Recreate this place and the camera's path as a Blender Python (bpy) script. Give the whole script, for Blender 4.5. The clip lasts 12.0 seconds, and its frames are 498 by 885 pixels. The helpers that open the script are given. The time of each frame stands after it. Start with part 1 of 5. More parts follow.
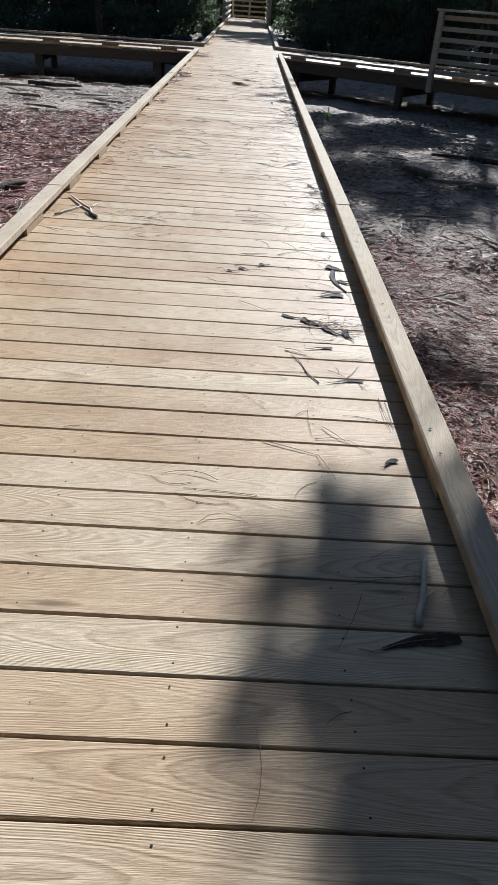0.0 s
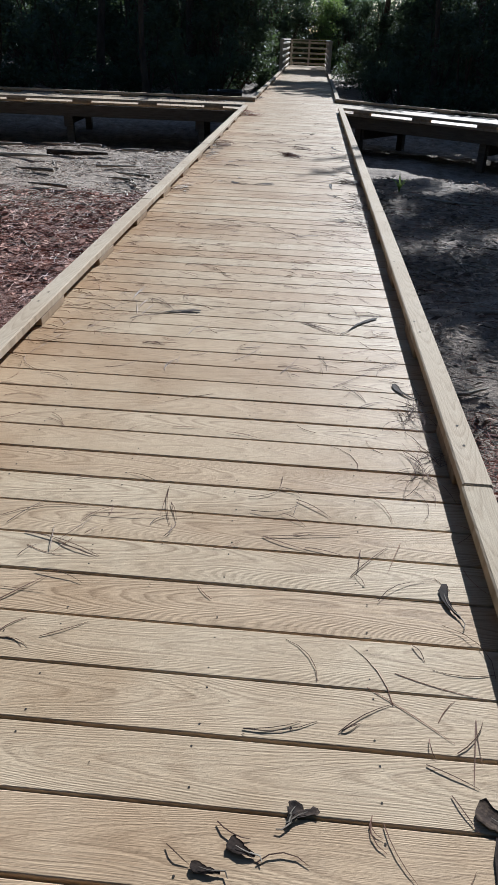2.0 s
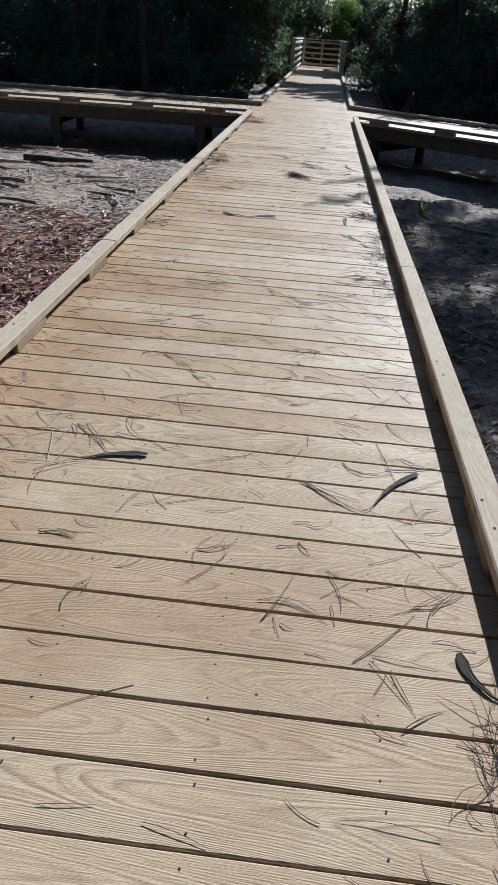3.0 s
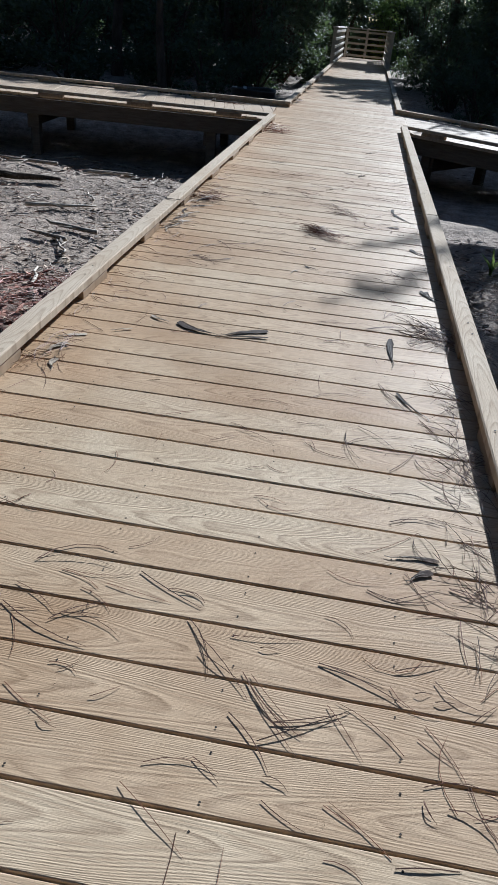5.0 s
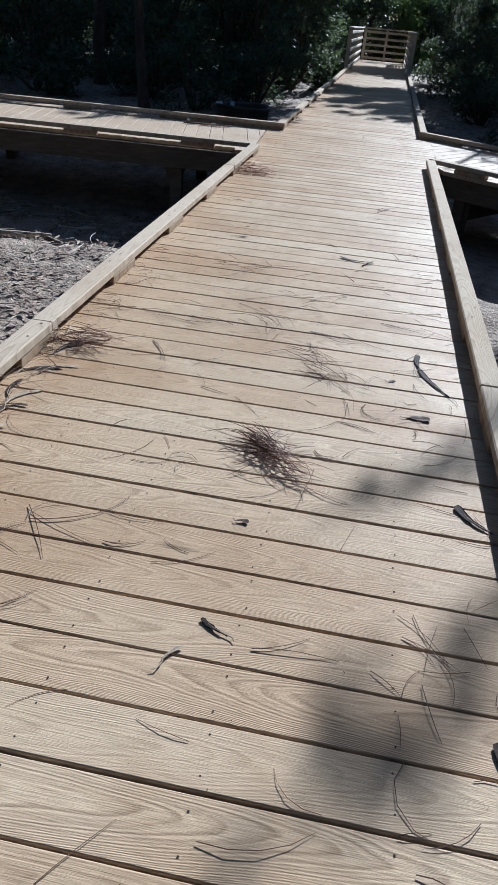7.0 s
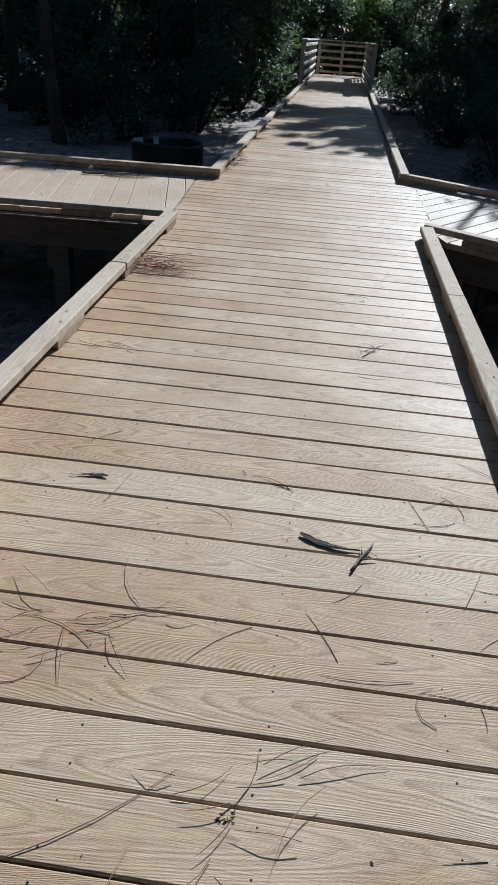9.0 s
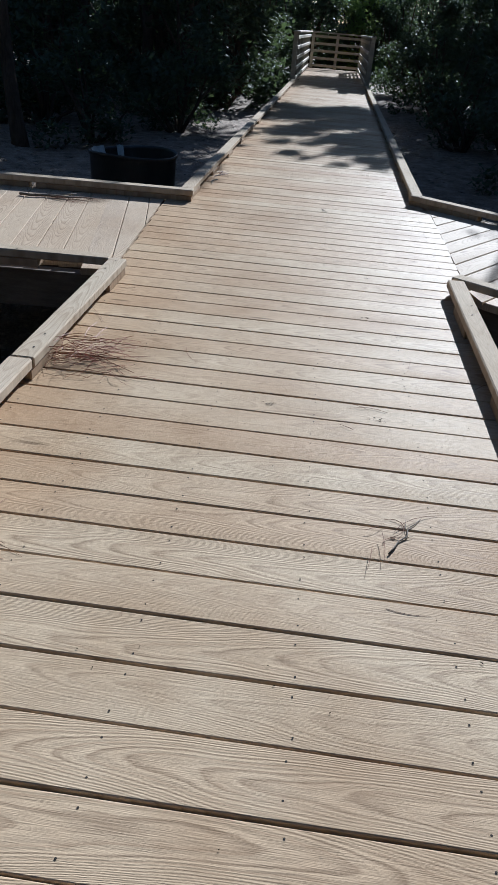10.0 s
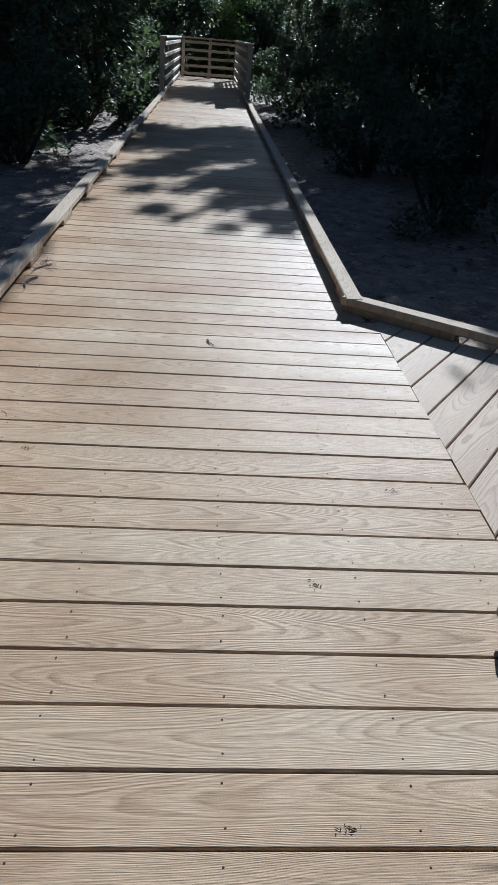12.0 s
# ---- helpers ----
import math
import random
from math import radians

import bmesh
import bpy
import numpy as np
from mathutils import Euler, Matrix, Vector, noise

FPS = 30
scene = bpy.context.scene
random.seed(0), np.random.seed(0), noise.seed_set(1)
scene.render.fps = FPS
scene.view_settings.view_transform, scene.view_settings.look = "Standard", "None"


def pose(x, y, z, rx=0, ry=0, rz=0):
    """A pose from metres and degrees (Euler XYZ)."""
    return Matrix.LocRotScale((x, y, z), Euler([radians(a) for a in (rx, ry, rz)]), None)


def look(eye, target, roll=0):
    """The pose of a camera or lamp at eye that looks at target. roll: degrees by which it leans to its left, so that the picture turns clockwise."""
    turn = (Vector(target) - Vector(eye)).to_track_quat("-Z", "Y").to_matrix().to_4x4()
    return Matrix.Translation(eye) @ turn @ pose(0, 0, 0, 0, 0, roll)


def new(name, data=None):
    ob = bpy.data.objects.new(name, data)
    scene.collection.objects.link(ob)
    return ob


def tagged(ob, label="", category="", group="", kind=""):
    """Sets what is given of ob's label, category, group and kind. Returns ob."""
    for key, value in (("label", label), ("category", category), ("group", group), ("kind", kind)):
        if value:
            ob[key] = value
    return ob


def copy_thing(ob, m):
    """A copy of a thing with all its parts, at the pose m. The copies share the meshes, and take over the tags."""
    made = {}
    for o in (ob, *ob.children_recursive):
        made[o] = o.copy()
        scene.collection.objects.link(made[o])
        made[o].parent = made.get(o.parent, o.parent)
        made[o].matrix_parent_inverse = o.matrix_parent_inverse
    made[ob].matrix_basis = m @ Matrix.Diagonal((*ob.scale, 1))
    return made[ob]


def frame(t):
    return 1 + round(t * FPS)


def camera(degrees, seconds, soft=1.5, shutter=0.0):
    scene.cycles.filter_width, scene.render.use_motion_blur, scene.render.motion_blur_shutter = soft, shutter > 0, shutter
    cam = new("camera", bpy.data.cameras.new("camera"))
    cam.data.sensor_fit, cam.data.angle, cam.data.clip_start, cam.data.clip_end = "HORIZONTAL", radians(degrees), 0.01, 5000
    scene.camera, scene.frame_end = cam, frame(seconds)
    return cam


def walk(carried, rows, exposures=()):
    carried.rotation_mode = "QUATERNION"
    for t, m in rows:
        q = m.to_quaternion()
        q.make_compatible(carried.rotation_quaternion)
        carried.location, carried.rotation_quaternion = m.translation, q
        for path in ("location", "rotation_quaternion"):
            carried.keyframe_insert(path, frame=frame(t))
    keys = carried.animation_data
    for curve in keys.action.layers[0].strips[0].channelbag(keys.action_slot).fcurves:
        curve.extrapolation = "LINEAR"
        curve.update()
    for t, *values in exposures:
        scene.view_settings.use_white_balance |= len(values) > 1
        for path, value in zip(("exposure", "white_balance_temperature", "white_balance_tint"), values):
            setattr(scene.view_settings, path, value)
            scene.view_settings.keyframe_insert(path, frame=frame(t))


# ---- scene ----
cam = camera(38.5, 12.0, soft=1.5)
PATH = [
    (0, (0.08, 0.384, 1.106), (0.138, 2.075, 0.04), 4.4),
    (0.5, (0.1, 1.061, 1.091), (0.105, 2.75, 0.019), 3.4),
    (1, (0.094, 1.704, 1.127), (0.052, 3.404, 0.074), 2.6),
    (1.5, (0.132, 2.327, 1.148), (0.05, 4.045, 0.127), 2.3),
    (2, (0.13, 2.986, 1.155), (0.026, 4.719, 0.164), 2.4),
    (2.5, (0.144, 3.662, 1.143), (0.033, 5.4, 0.16), 2.9),
    (3, (0.103, 4.36, 1.158), (-0.001, 6.091, 0.162), 4.2),
    (5, (0.096, 6.924, 1.134), (-0.075, 8.634, 0.11), 5.7),
    (5.5, (0.122, 7.607, 1.133), (-0.056, 9.304, 0.09), 6.1),
    (6, (0.142, 8.233, 1.132), (-0.035, 9.923, 0.078), 7.0),
    (6.5, (0.123, 8.909, 1.147), (-0.08, 10.599, 0.098), 6.0),
    (7, (0.13, 9.611, 1.15), (-0.088, 11.313, 0.123), 5.4),
    (7.5, (0.097, 10.322, 1.162), (-0.114, 12.04, 0.16), 5.0),
    (9.5, (-0.03, 12.824, 1.129), (-0.155, 14.553, 0.132), 4.5),
    (10, (-0.066, 13.511, 1.129), (-0.181, 15.233, 0.119), 5.0),
    (10.5, (-0.095, 14.168, 1.13), (-0.209, 15.89, 0.118), 5.4),
    (11, (-0.117, 14.741, 1.14), (-0.217, 16.471, 0.14), 5.8),
    (11.5, (-0.099, 15.369, 1.144), (-0.183, 17.111, 0.165), 6.2),
    (12, (-0.076, 15.975, 1.151), (0.076, 17.71, 0.169), 4.9),
]
walk(cam, [(t, look(eye, target, roll)) for t, eye, target, roll in PATH],
     exposures=((0.0, 1.20, 5300, 10), (2.5, 0.88, 5250, 10), (5.0, 0.88, 5130, 10), (7.5, 1.00, 5020, 10), (9.5, 0.81, 5080, 10), (12.0, 0.84, 5010, 10)))

# ---- light: low sun ahead and a little to the right, clear sky ----
SUN_AZ, SUN_EL = 15.5, 26.5
SX = math.tan(radians(SUN_AZ)) * math.cos(radians(SUN_AZ)) / math.tan(radians(SUN_EL))
SY = math.cos(radians(SUN_AZ)) / math.tan(radians(SUN_EL))
world = bpy.data.worlds.new("sky")
scene.world = world
world.use_nodes = True
wt = world.node_tree
sky = wt.nodes.new("ShaderNodeTexSky")
sky.sky_type = "NISHITA"
sky.sun_disc = False
sky.sun_elevation = radians(SUN_EL)
sky.sun_rotation = radians(SUN_AZ)
sky.air_density, sky.dust_density, sky.ozone_density = 1.0, 0.6, 1.5
wt.links.new(sky.outputs[0], wt.nodes["Background"].inputs[0])
wt.nodes["Background"].inputs[1].default_value = 0.037
sun = new("sun", bpy.data.lights.new("sun", "SUN"))
sun.data.energy, sun.data.angle, sun.data.color = 5.0, radians(0.55), (1.0, 0.945, 0.83)
sun.matrix_world = look((SX * 30, SY * 30, 30), (0, 0, 0))

# ---- materials ----


def nodes_of(name):
    m = bpy.data.materials.new(name)
    m.use_nodes = True
    return m, m.node_tree, m.node_tree.nodes["Principled BSDF"]


def math_node(nt, op, a, b=None, c=None):
    n = nt.nodes.new("ShaderNodeMath")
    n.operation = op
    for i, v in enumerate((a, b, c)):
        if v is None:
            continue
        if isinstance(v, (int, float)):
            n.inputs[i].default_value = v
        else:
            nt.links.new(v, n.inputs[i])
    return n.outputs[0]


def noise_node(nt, vec, scale, detail=3.0, rough=0.55):
    n = nt.nodes.new("ShaderNodeTexNoise")
    n.inputs["Scale"].default_value = scale
    n.inputs["Detail"].default_value = detail
    n.inputs["Roughness"].default_value = rough
    if vec is not None:
        nt.links.new(vec, n.inputs["Vector"])
    return n.outputs["Fac"]


def ramp_node(nt, fac, stops):
    n = nt.nodes.new("ShaderNodeValToRGB")
    e = n.color_ramp.elements
    while len(e) < len(stops):
        e.new(0.5)
    for el, (p, c) in zip(e, stops):
        el.position, el.color = p, (*c, 1)
    nt.links.new(fac, n.inputs[0])
    return n.outputs[0]


def mix_node(nt, fac, a, b, blend="MIX"):
    n = nt.nodes.new("ShaderNodeMix")
    n.data_type, n.blend_type = "RGBA", blend
    for i, v in ((0, fac), (6, a), (7, b)):
        if isinstance(v, (int, float)):
            n.inputs[i].default_value = v
        elif isinstance(v, tuple):
            n.inputs[i].default_value = (*v, 1)
        else:
            nt.links.new(v, n.inputs[i])
    return n.outputs[2]


def bump_node(nt, height, strength, distance, bsdf):
    n = nt.nodes.new("ShaderNodeBump")
    n.inputs["Strength"].default_value, n.inputs["Distance"].default_value = strength, distance
    nt.links.new(height, n.inputs["Height"])
    nt.links.new(n.outputs[0], bsdf.inputs["Normal"])


def mapped(nt, vec, scale):
    n = nt.nodes.new("ShaderNodeMapping")
    n.inputs["Scale"].default_value = scale
    nt.links.new(vec, n.inputs["Vector"])
    return n.outputs[0]


def plank_wood(name, early, late, tint, rough, along="X", world_dirt=0.5, gloss=0.032, tannin=0.0):
    """Flat-sawn pine: arched growth rings along the length, saw fuzz, dirt patches, each plank its own."""
    m, nt, b = nodes_of(name)
    tc = nt.nodes.new("ShaderNodeTexCoord")
    info = nt.nodes.new("ShaderNodeObjectInfo")
    rnd = info.outputs["Random"]
    sep = nt.nodes.new("ShaderNodeSeparateXYZ")
    nt.links.new(tc.outputs["Object"], sep.inputs[0])
    lx, ly = (sep.outputs[0], sep.outputs[1]) if along == "X" else (sep.outputs[1], sep.outputs[0])
    r1 = math_node(nt, "MULTIPLY", rnd, 37.0)
    r2 = math_node(nt, "FRACT", math_node(nt, "MULTIPLY", rnd, 91.7))
    r3 = math_node(nt, "FRACT", math_node(nt, "MULTIPLY", rnd, 413.3))
    comb = nt.nodes.new("ShaderNodeCombineXYZ")
    nt.links.new(math_node(nt, "ADD", lx, r1), comb.inputs[0])
    nt.links.new(ly, comb.inputs[1])
    nt.links.new(math_node(nt, "MULTIPLY", r1, 1.7), comb.inputs[2])
    vec = comb.outputs[0]
    wob = noise_node(nt, mapped(nt, vec, (1.3, 5.0, 1.0)), 1.0, 2.0)
    wob2 = noise_node(nt, mapped(nt, vec, (6.0, 30.0, 1.0)), 1.0, 2.0)
    # heart of the arch wanders along the plank
    cy = math_node(nt, "MULTIPLY", math_node(nt, "SUBTRACT", noise_node(nt, mapped(nt, vec, (0.9, 0.0, 1.0)), 1.0, 1.0), 0.5), 0.16)
    yy = math_node(nt, "ADD", math_node(nt, "ADD", ly, cy), math_node(nt, "MULTIPLY", math_node(nt, "SUBTRACT", r2, 0.5), 0.05))
    sq = math_node(nt, "MULTIPLY", math_node(nt, "MULTIPLY", yy, yy), 1250.0)
    way = math_node(nt, "SUBTRACT", math_node(nt, "MULTIPLY", math_node(nt, "GREATER_THAN", r3, 0.5), 2.0), 1.0)
    rise = math_node(nt, "MULTIPLY", math_node(nt, "MULTIPLY", lx, way), 8.0)
    v = math_node(nt, "ADD", math_node(nt, "ADD", sq, rise), math_node(nt, "MULTIPLY", wob, 9.0))
    v = math_node(nt, "ADD", v, math_node(nt, "MULTIPLY", wob2, 0.9))
    ring = math_node(nt, "FRACT", v)
    col = ramp_node(nt, ring, ((0.0, early), (0.55, tuple(0.85 * a + 0.15 * c for a, c in zip(early, late))), (0.88, late), (1.0, early)))
    # the rings stand out on some stretches and are worn pale on others
    show = math_node(nt, "ADD", math_node(nt, "MULTIPLY", noise_node(nt, mapped(nt, vec, (2.2, 14.0, 1.0)), 1.0, 3.0, 0.6), 1.5), math_node(nt, "MULTIPLY", r3, 0.5))
    show = math_node(nt, "MINIMUM", math_node(nt, "MAXIMUM", math_node(nt, "SUBTRACT", show, 0.26), 0.35), 1.0)
    col = mix_node(nt, show, tuple(0.82 * a + 0.18 * c for a, c in zip(early, late)), col)
    fuzz = noise_node(nt, mapped(nt, vec, (14.0, 420.0, 1.0)), 1.0, 3.0, 0.7)
    col = mix_node(nt, 0.42, col, ramp_node(nt, fuzz, ((0.3, tuple(0.55 * a for a in early)), (0.65, tuple(min(1, 1.25 * a) for a in early)))), "MIX")
    # knots here and there
    vor = nt.nodes.new("ShaderNodeTexVoronoi")
    vor.inputs["Scale"].default_value = 1.0
    nt.links.new(mapped(nt, vec, (1.5, 9.0, 1.0)), vor.inputs["Vector"])
    pick = nt.nodes.new("ShaderNodeSeparateColor")
    nt.links.new(vor.outputs["Color"], pick.inputs[0])
    spot = ramp_node(nt, vor.outputs["Distance"], ((0.0, (1, 1, 1)), (0.045, (0.8, 0.8, 0.8)), (0.11, (0, 0, 0))))
    some = math_node(nt, "MULTIPLY", math_node(nt, "GREATER_THAN", pick.outputs[0], 0.8), spot)
    col = mix_node(nt, math_node(nt, "MULTIPLY", some, 0.75), col, tuple(0.42 * a for a in late))
    # plank to plank
    col = mix_node(nt, math_node(nt, "MULTIPLY", r2, 0.65), col, mix_node(nt, 1.0, col, tint, "MULTIPLY"))
    geo = nt.nodes.new("ShaderNodeNewGeometry")
    dirt = noise_node(nt, mapped(nt, geo.outputs["Position"], (1.0, 1.0, 1.0)), 1.7, 5.0, 0.62)
    stain = ramp_node(nt, dirt, ((0.42, (1, 1, 1)), (0.72, (0.72, 0.64, 0.56))))
    col = mix_node(nt, world_dirt, col, mix_node(nt, 1.0, col, stain, "MULTIPLY"))
    speck = noise_node(nt, geo.outputs["Position"], 55.0, 2.0)
    col = mix_node(nt, ramp_node(nt, speck, ((0.7, (0, 0, 0)), (0.78, (0.35, 0.35, 0.35)))), col, tuple(0.35 * a for a in early))
    if tannin:
        # orange-brown tannin stains where litter rots along the kerb
        side = nt.nodes.new("ShaderNodeSeparateXYZ")
        nt.links.new(geo.outputs["Position"], side.inputs[0])
        edge = math_node(nt, "MULTIPLY", math_node(nt, "SUBTRACT", -0.45, side.outputs[0]), 1.1)
        blot = math_node(nt, "ADD", noise_node(nt, mapped(nt, geo.outputs["Position"], (1.0, 0.45, 1.0)), 2.3, 4.0, 0.6), edge)
        col = mix_node(nt, ramp_node(nt, blot, ((0.62, (0, 0, 0)), (1.0, (tannin, tannin, tannin)))), col, mix_node(nt, 1.0, col, (0.95, 0.78, 0.60), "MULTIPLY"))
    nt.links.new(col, b.inputs["Base Color"])
    rr = math_node(nt, "ADD", math_node(nt, "MULTIPLY", fuzz, 0.3), rough - 0.15)
    nt.links.new(rr, b.inputs["Roughness"])
    b.inputs["Specular IOR Level"].default_value = gloss
    hgt = math_node(nt, "ADD", math_node(nt, "MULTIPLY", math_node(nt, "PINGPONG", v, 0.35), show), math_node(nt, "MULTIPLY", fuzz, 0.8))
    bump_node(nt, hgt, 0.85, 0.0014, b)
    return m


def simple(name, stops, scale, rough, bump=0.0, dist=0.003, spec=0.3, metal=0.0, detail=5.0, coords="Object", stretch=(1, 1, 1), island=0.0, spread=0.0):
    """Two-scale mottled material; spread varies it from thing to thing, island from leaf to leaf."""
    m, nt, b = nodes_of(name)
    tc = nt.nodes.new("ShaderNodeTexCoord")
    vec = mapped(nt, tc.outputs[coords], stretch)
    f1 = noise_node(nt, vec, scale, detail, 0.6)
    f2 = noise_node(nt, vec, scale * 7.3, 3.0)
    fac = math_node(nt, "ADD", math_node(nt, "MULTIPLY", f1, 0.65), math_node(nt, "MULTIPLY", f2, 0.35))
    if island:
        g = nt.nodes.new("ShaderNodeNewGeometry")
        fac = math_node(nt, "ADD", fac, math_node(nt, "MULTIPLY", math_node(nt, "SUBTRACT", g.outputs["Random Per Island"], 0.5), island))
    if spread:
        o = nt.nodes.new("ShaderNodeObjectInfo")
        fac = math_node(nt, "ADD", fac, math_node(nt, "MULTIPLY", math_node(nt, "SUBTRACT", o.outputs["Random"], 0.5), spread))
    nt.links.new(ramp_node(nt, fac, stops), b.inputs["Base Color"])
    b.inputs["Roughness"].default_value, b.inputs["Metallic"].default_value = rough, metal
    b.inputs["Specular IOR Level"].default_value = spec
    if bump:
        bump_node(nt, fac, bump, dist, b)
    return m


DECK = plank_wood("deck_pine", (0.50, 0.395, 0.27), (0.215, 0.15, 0.094), (0.80, 0.68, 0.585), 0.49, world_dirt=0.9, tannin=0.32)
SIDE_DECK = plank_wood("side_deck_pine", (0.50, 0.40, 0.29), (0.21, 0.15, 0.098), (0.9, 0.86, 0.84), 0.60)
KERB = plank_wood("kerb_pine", (0.52, 0.43, 0.325), (0.30, 0.23, 0.16), (0.85, 0.85, 0.82), 0.8, along="Y")
# block timber coloured darker to stand for its backlit shade
SHADED_BLOCK = plank_wood("shaded_block_pine", (0.38, 0.29, 0.20), (0.22, 0.155, 0.10), (0.9, 0.85, 0.8), 0.6, along="Y")
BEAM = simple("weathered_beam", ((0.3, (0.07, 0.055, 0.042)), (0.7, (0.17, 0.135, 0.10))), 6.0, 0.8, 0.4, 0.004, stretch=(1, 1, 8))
RAILING = simple("weathered_railing", ((0.3, (0.36, 0.32, 0.25)), (0.7, (0.56, 0.50, 0.40))), 5.0, 0.65, 0.3, 0.003, stretch=(1, 1, 6))
NAIL = simple("nail_steel", ((0.3, (0.02, 0.018, 0.016)), (0.7, (0.045, 0.036, 0.03))), 300.0, 0.8, spec=0.15)
BARK = simple("bark", ((0.3, (0.035, 0.026, 0.02)), (0.7, (0.13, 0.10, 0.075))), 7.0, 0.95, 1.0, 0.03, 0.1, stretch=(1, 1, 0.25))
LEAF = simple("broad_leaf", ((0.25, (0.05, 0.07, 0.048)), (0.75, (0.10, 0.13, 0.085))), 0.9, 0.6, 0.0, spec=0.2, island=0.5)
# yellow-green of the weeds; on the saplings its brightness stands for sunlight
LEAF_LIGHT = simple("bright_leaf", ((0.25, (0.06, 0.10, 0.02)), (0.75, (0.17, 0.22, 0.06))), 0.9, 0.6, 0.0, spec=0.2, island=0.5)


def let_through(m, colour, share):
    """Thin leaves: part of the light passes through the blade."""
    nt = m.node_tree
    b, out = nt.nodes["Principled BSDF"], nt.nodes["Material Output"]
    tr = nt.nodes.new("ShaderNodeBsdfTranslucent")
    tr.inputs[0].default_value = (*colour, 1)
    mx = nt.nodes.new("ShaderNodeMixShader")
    mx.inputs[0].default_value = share
    nt.links.new(b.outputs[0], mx.inputs[1])
    nt.links.new(tr.outputs[0], mx.inputs[2])
    nt.links.new(mx.outputs[0], out.inputs[0])


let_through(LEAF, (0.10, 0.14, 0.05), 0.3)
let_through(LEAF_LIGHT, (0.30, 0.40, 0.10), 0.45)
DRY_LEAF = simple("dry_dark_leaf", ((0.3, (0.010, 0.007, 0.006)), (0.6, (0.045, 0.030, 0.022)), (0.8, (0.13, 0.09, 0.06))), 30.0, 0.8, 0.6, 0.003, spec=0.12, spread=0.3)
PALE_LEAF = simple("pale_dry_leaf", ((0.3, (0.20, 0.15, 0.10)), (0.7, (0.46, 0.38, 0.28))), 22.0, 0.6, 0.5, 0.002, spread=0.25)
NEEDLE = simple("brown_pine_needle", ((0.25, (0.06, 0.025, 0.017)), (0.75, (0.27, 0.13, 0.08))), 9.0, 0.6, island=0.5)
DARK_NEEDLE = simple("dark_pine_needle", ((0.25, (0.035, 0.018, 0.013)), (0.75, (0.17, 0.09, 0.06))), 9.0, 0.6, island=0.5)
RED_NEEDLE = simple("red_pine_needle", ((0.25, (0.16, 0.05, 0.03)), (0.75, (0.38, 0.16, 0.10))), 9.0, 0.6, island=0.5)
TWIG = simple("grey_twig", ((0.3, (0.10, 0.08, 0.06)), (0.7, (0.32, 0.27, 0.21))), 12.0, 0.8, 0.5, 0.003, spread=0.4)
PALE_WOOD = simple("bleached_stick", ((0.3, (0.30, 0.25, 0.19)), (0.7, (0.52, 0.45, 0.36))), 12.0, 0.7, 0.4, 0.003)
LITTER = simple("leaf_litter", ((0.2, (0.07, 0.048, 0.032)), (0.5, (0.25, 0.17, 0.12)), (0.85, (0.46, 0.35, 0.25))), 2.0, 0.8, island=0.9)
RED_LITTER = simple("red_litter", ((0.2, (0.09, 0.034, 0.024)), (0.5, (0.30, 0.125, 0.085)), (0.85, (0.50, 0.28, 0.20))), 2.0, 0.8, island=0.9)
TUB = simple("black_tub_plastic", ((0.3, (0.016, 0.016, 0.017)), (0.6, (0.035, 0.034, 0.033)), (0.8, (0.09, 0.085, 0.08))), 9.0, 0.38, 0.2, 0.004, spec=0.5, stretch=(1, 1, 0.35))
LINER = simple("crumpled_sheeting", ((0.3, (0.35, 0.37, 0.36)), (0.7, (0.6, 0.62, 0.6))), 8.0, 0.3, 0.6, 0.01, spec=0.5)


def ground_material():
    m, nt, b = nodes_of("swamp_floor")
    g = nt.nodes.new("ShaderNodeNewGeometry")
    p = g.outputs["Position"]
    f1 = noise_node(nt, p, 0.55, 5.0, 0.6)
    f2 = noise_node(nt, p, 6.0, 6.0, 0.65)
    f3 = noise_node(nt, p, 42.0, 4.0, 0.6)
    mud = ramp_node(nt, math_node(nt, "ADD", math_node(nt, "MULTIPLY", f2, 0.6), math_node(nt, "MULTIPLY", f3, 0.4)),
                    ((0.33, (0.075, 0.06, 0.048)), (0.5, (0.265, 0.208, 0.160)), (0.68, (0.45, 0.37, 0.295))))
    red = ramp_node(nt, f3, ((0.3, (0.07, 0.032, 0.024)), (0.5, (0.17, 0.085, 0.064)), (0.7, (0.30, 0.18, 0.14))))
    sep = nt.nodes.new("ShaderNodeSeparateXYZ")
    nt.links.new(p, sep.inputs[0])
    near = math_node(nt, "SUBTRACT", math_node(nt, "MULTIPLY", math_node(nt, "SUBTRACT", 12.3, sep.outputs[1]), 0.12), math_node(nt, "MULTIPLY", math_node(nt, "MAXIMUM", sep.outputs[0], 0.0), 0.7))
    patch = ramp_node(nt, math_node(nt, "ADD", math_node(nt, "MULTIPLY", f1, 0.8), near), ((0.45, (0, 0, 0)), (0.75, (1, 1, 1))))
    nt.links.new(mix_node(nt, patch, mud, red), b.inputs["Base Color"])
    b.inputs["Roughness"].default_value = 0.9
    b.inputs["Specular IOR Level"].default_value = 0.2
    bump_node(nt, math_node(nt, "ADD", f2, math_node(nt, "MULTIPLY", f3, 0.4)), 0.9, 0.05, b)
    return m


GROUND = ground_material()

# ---- mesh helpers ----


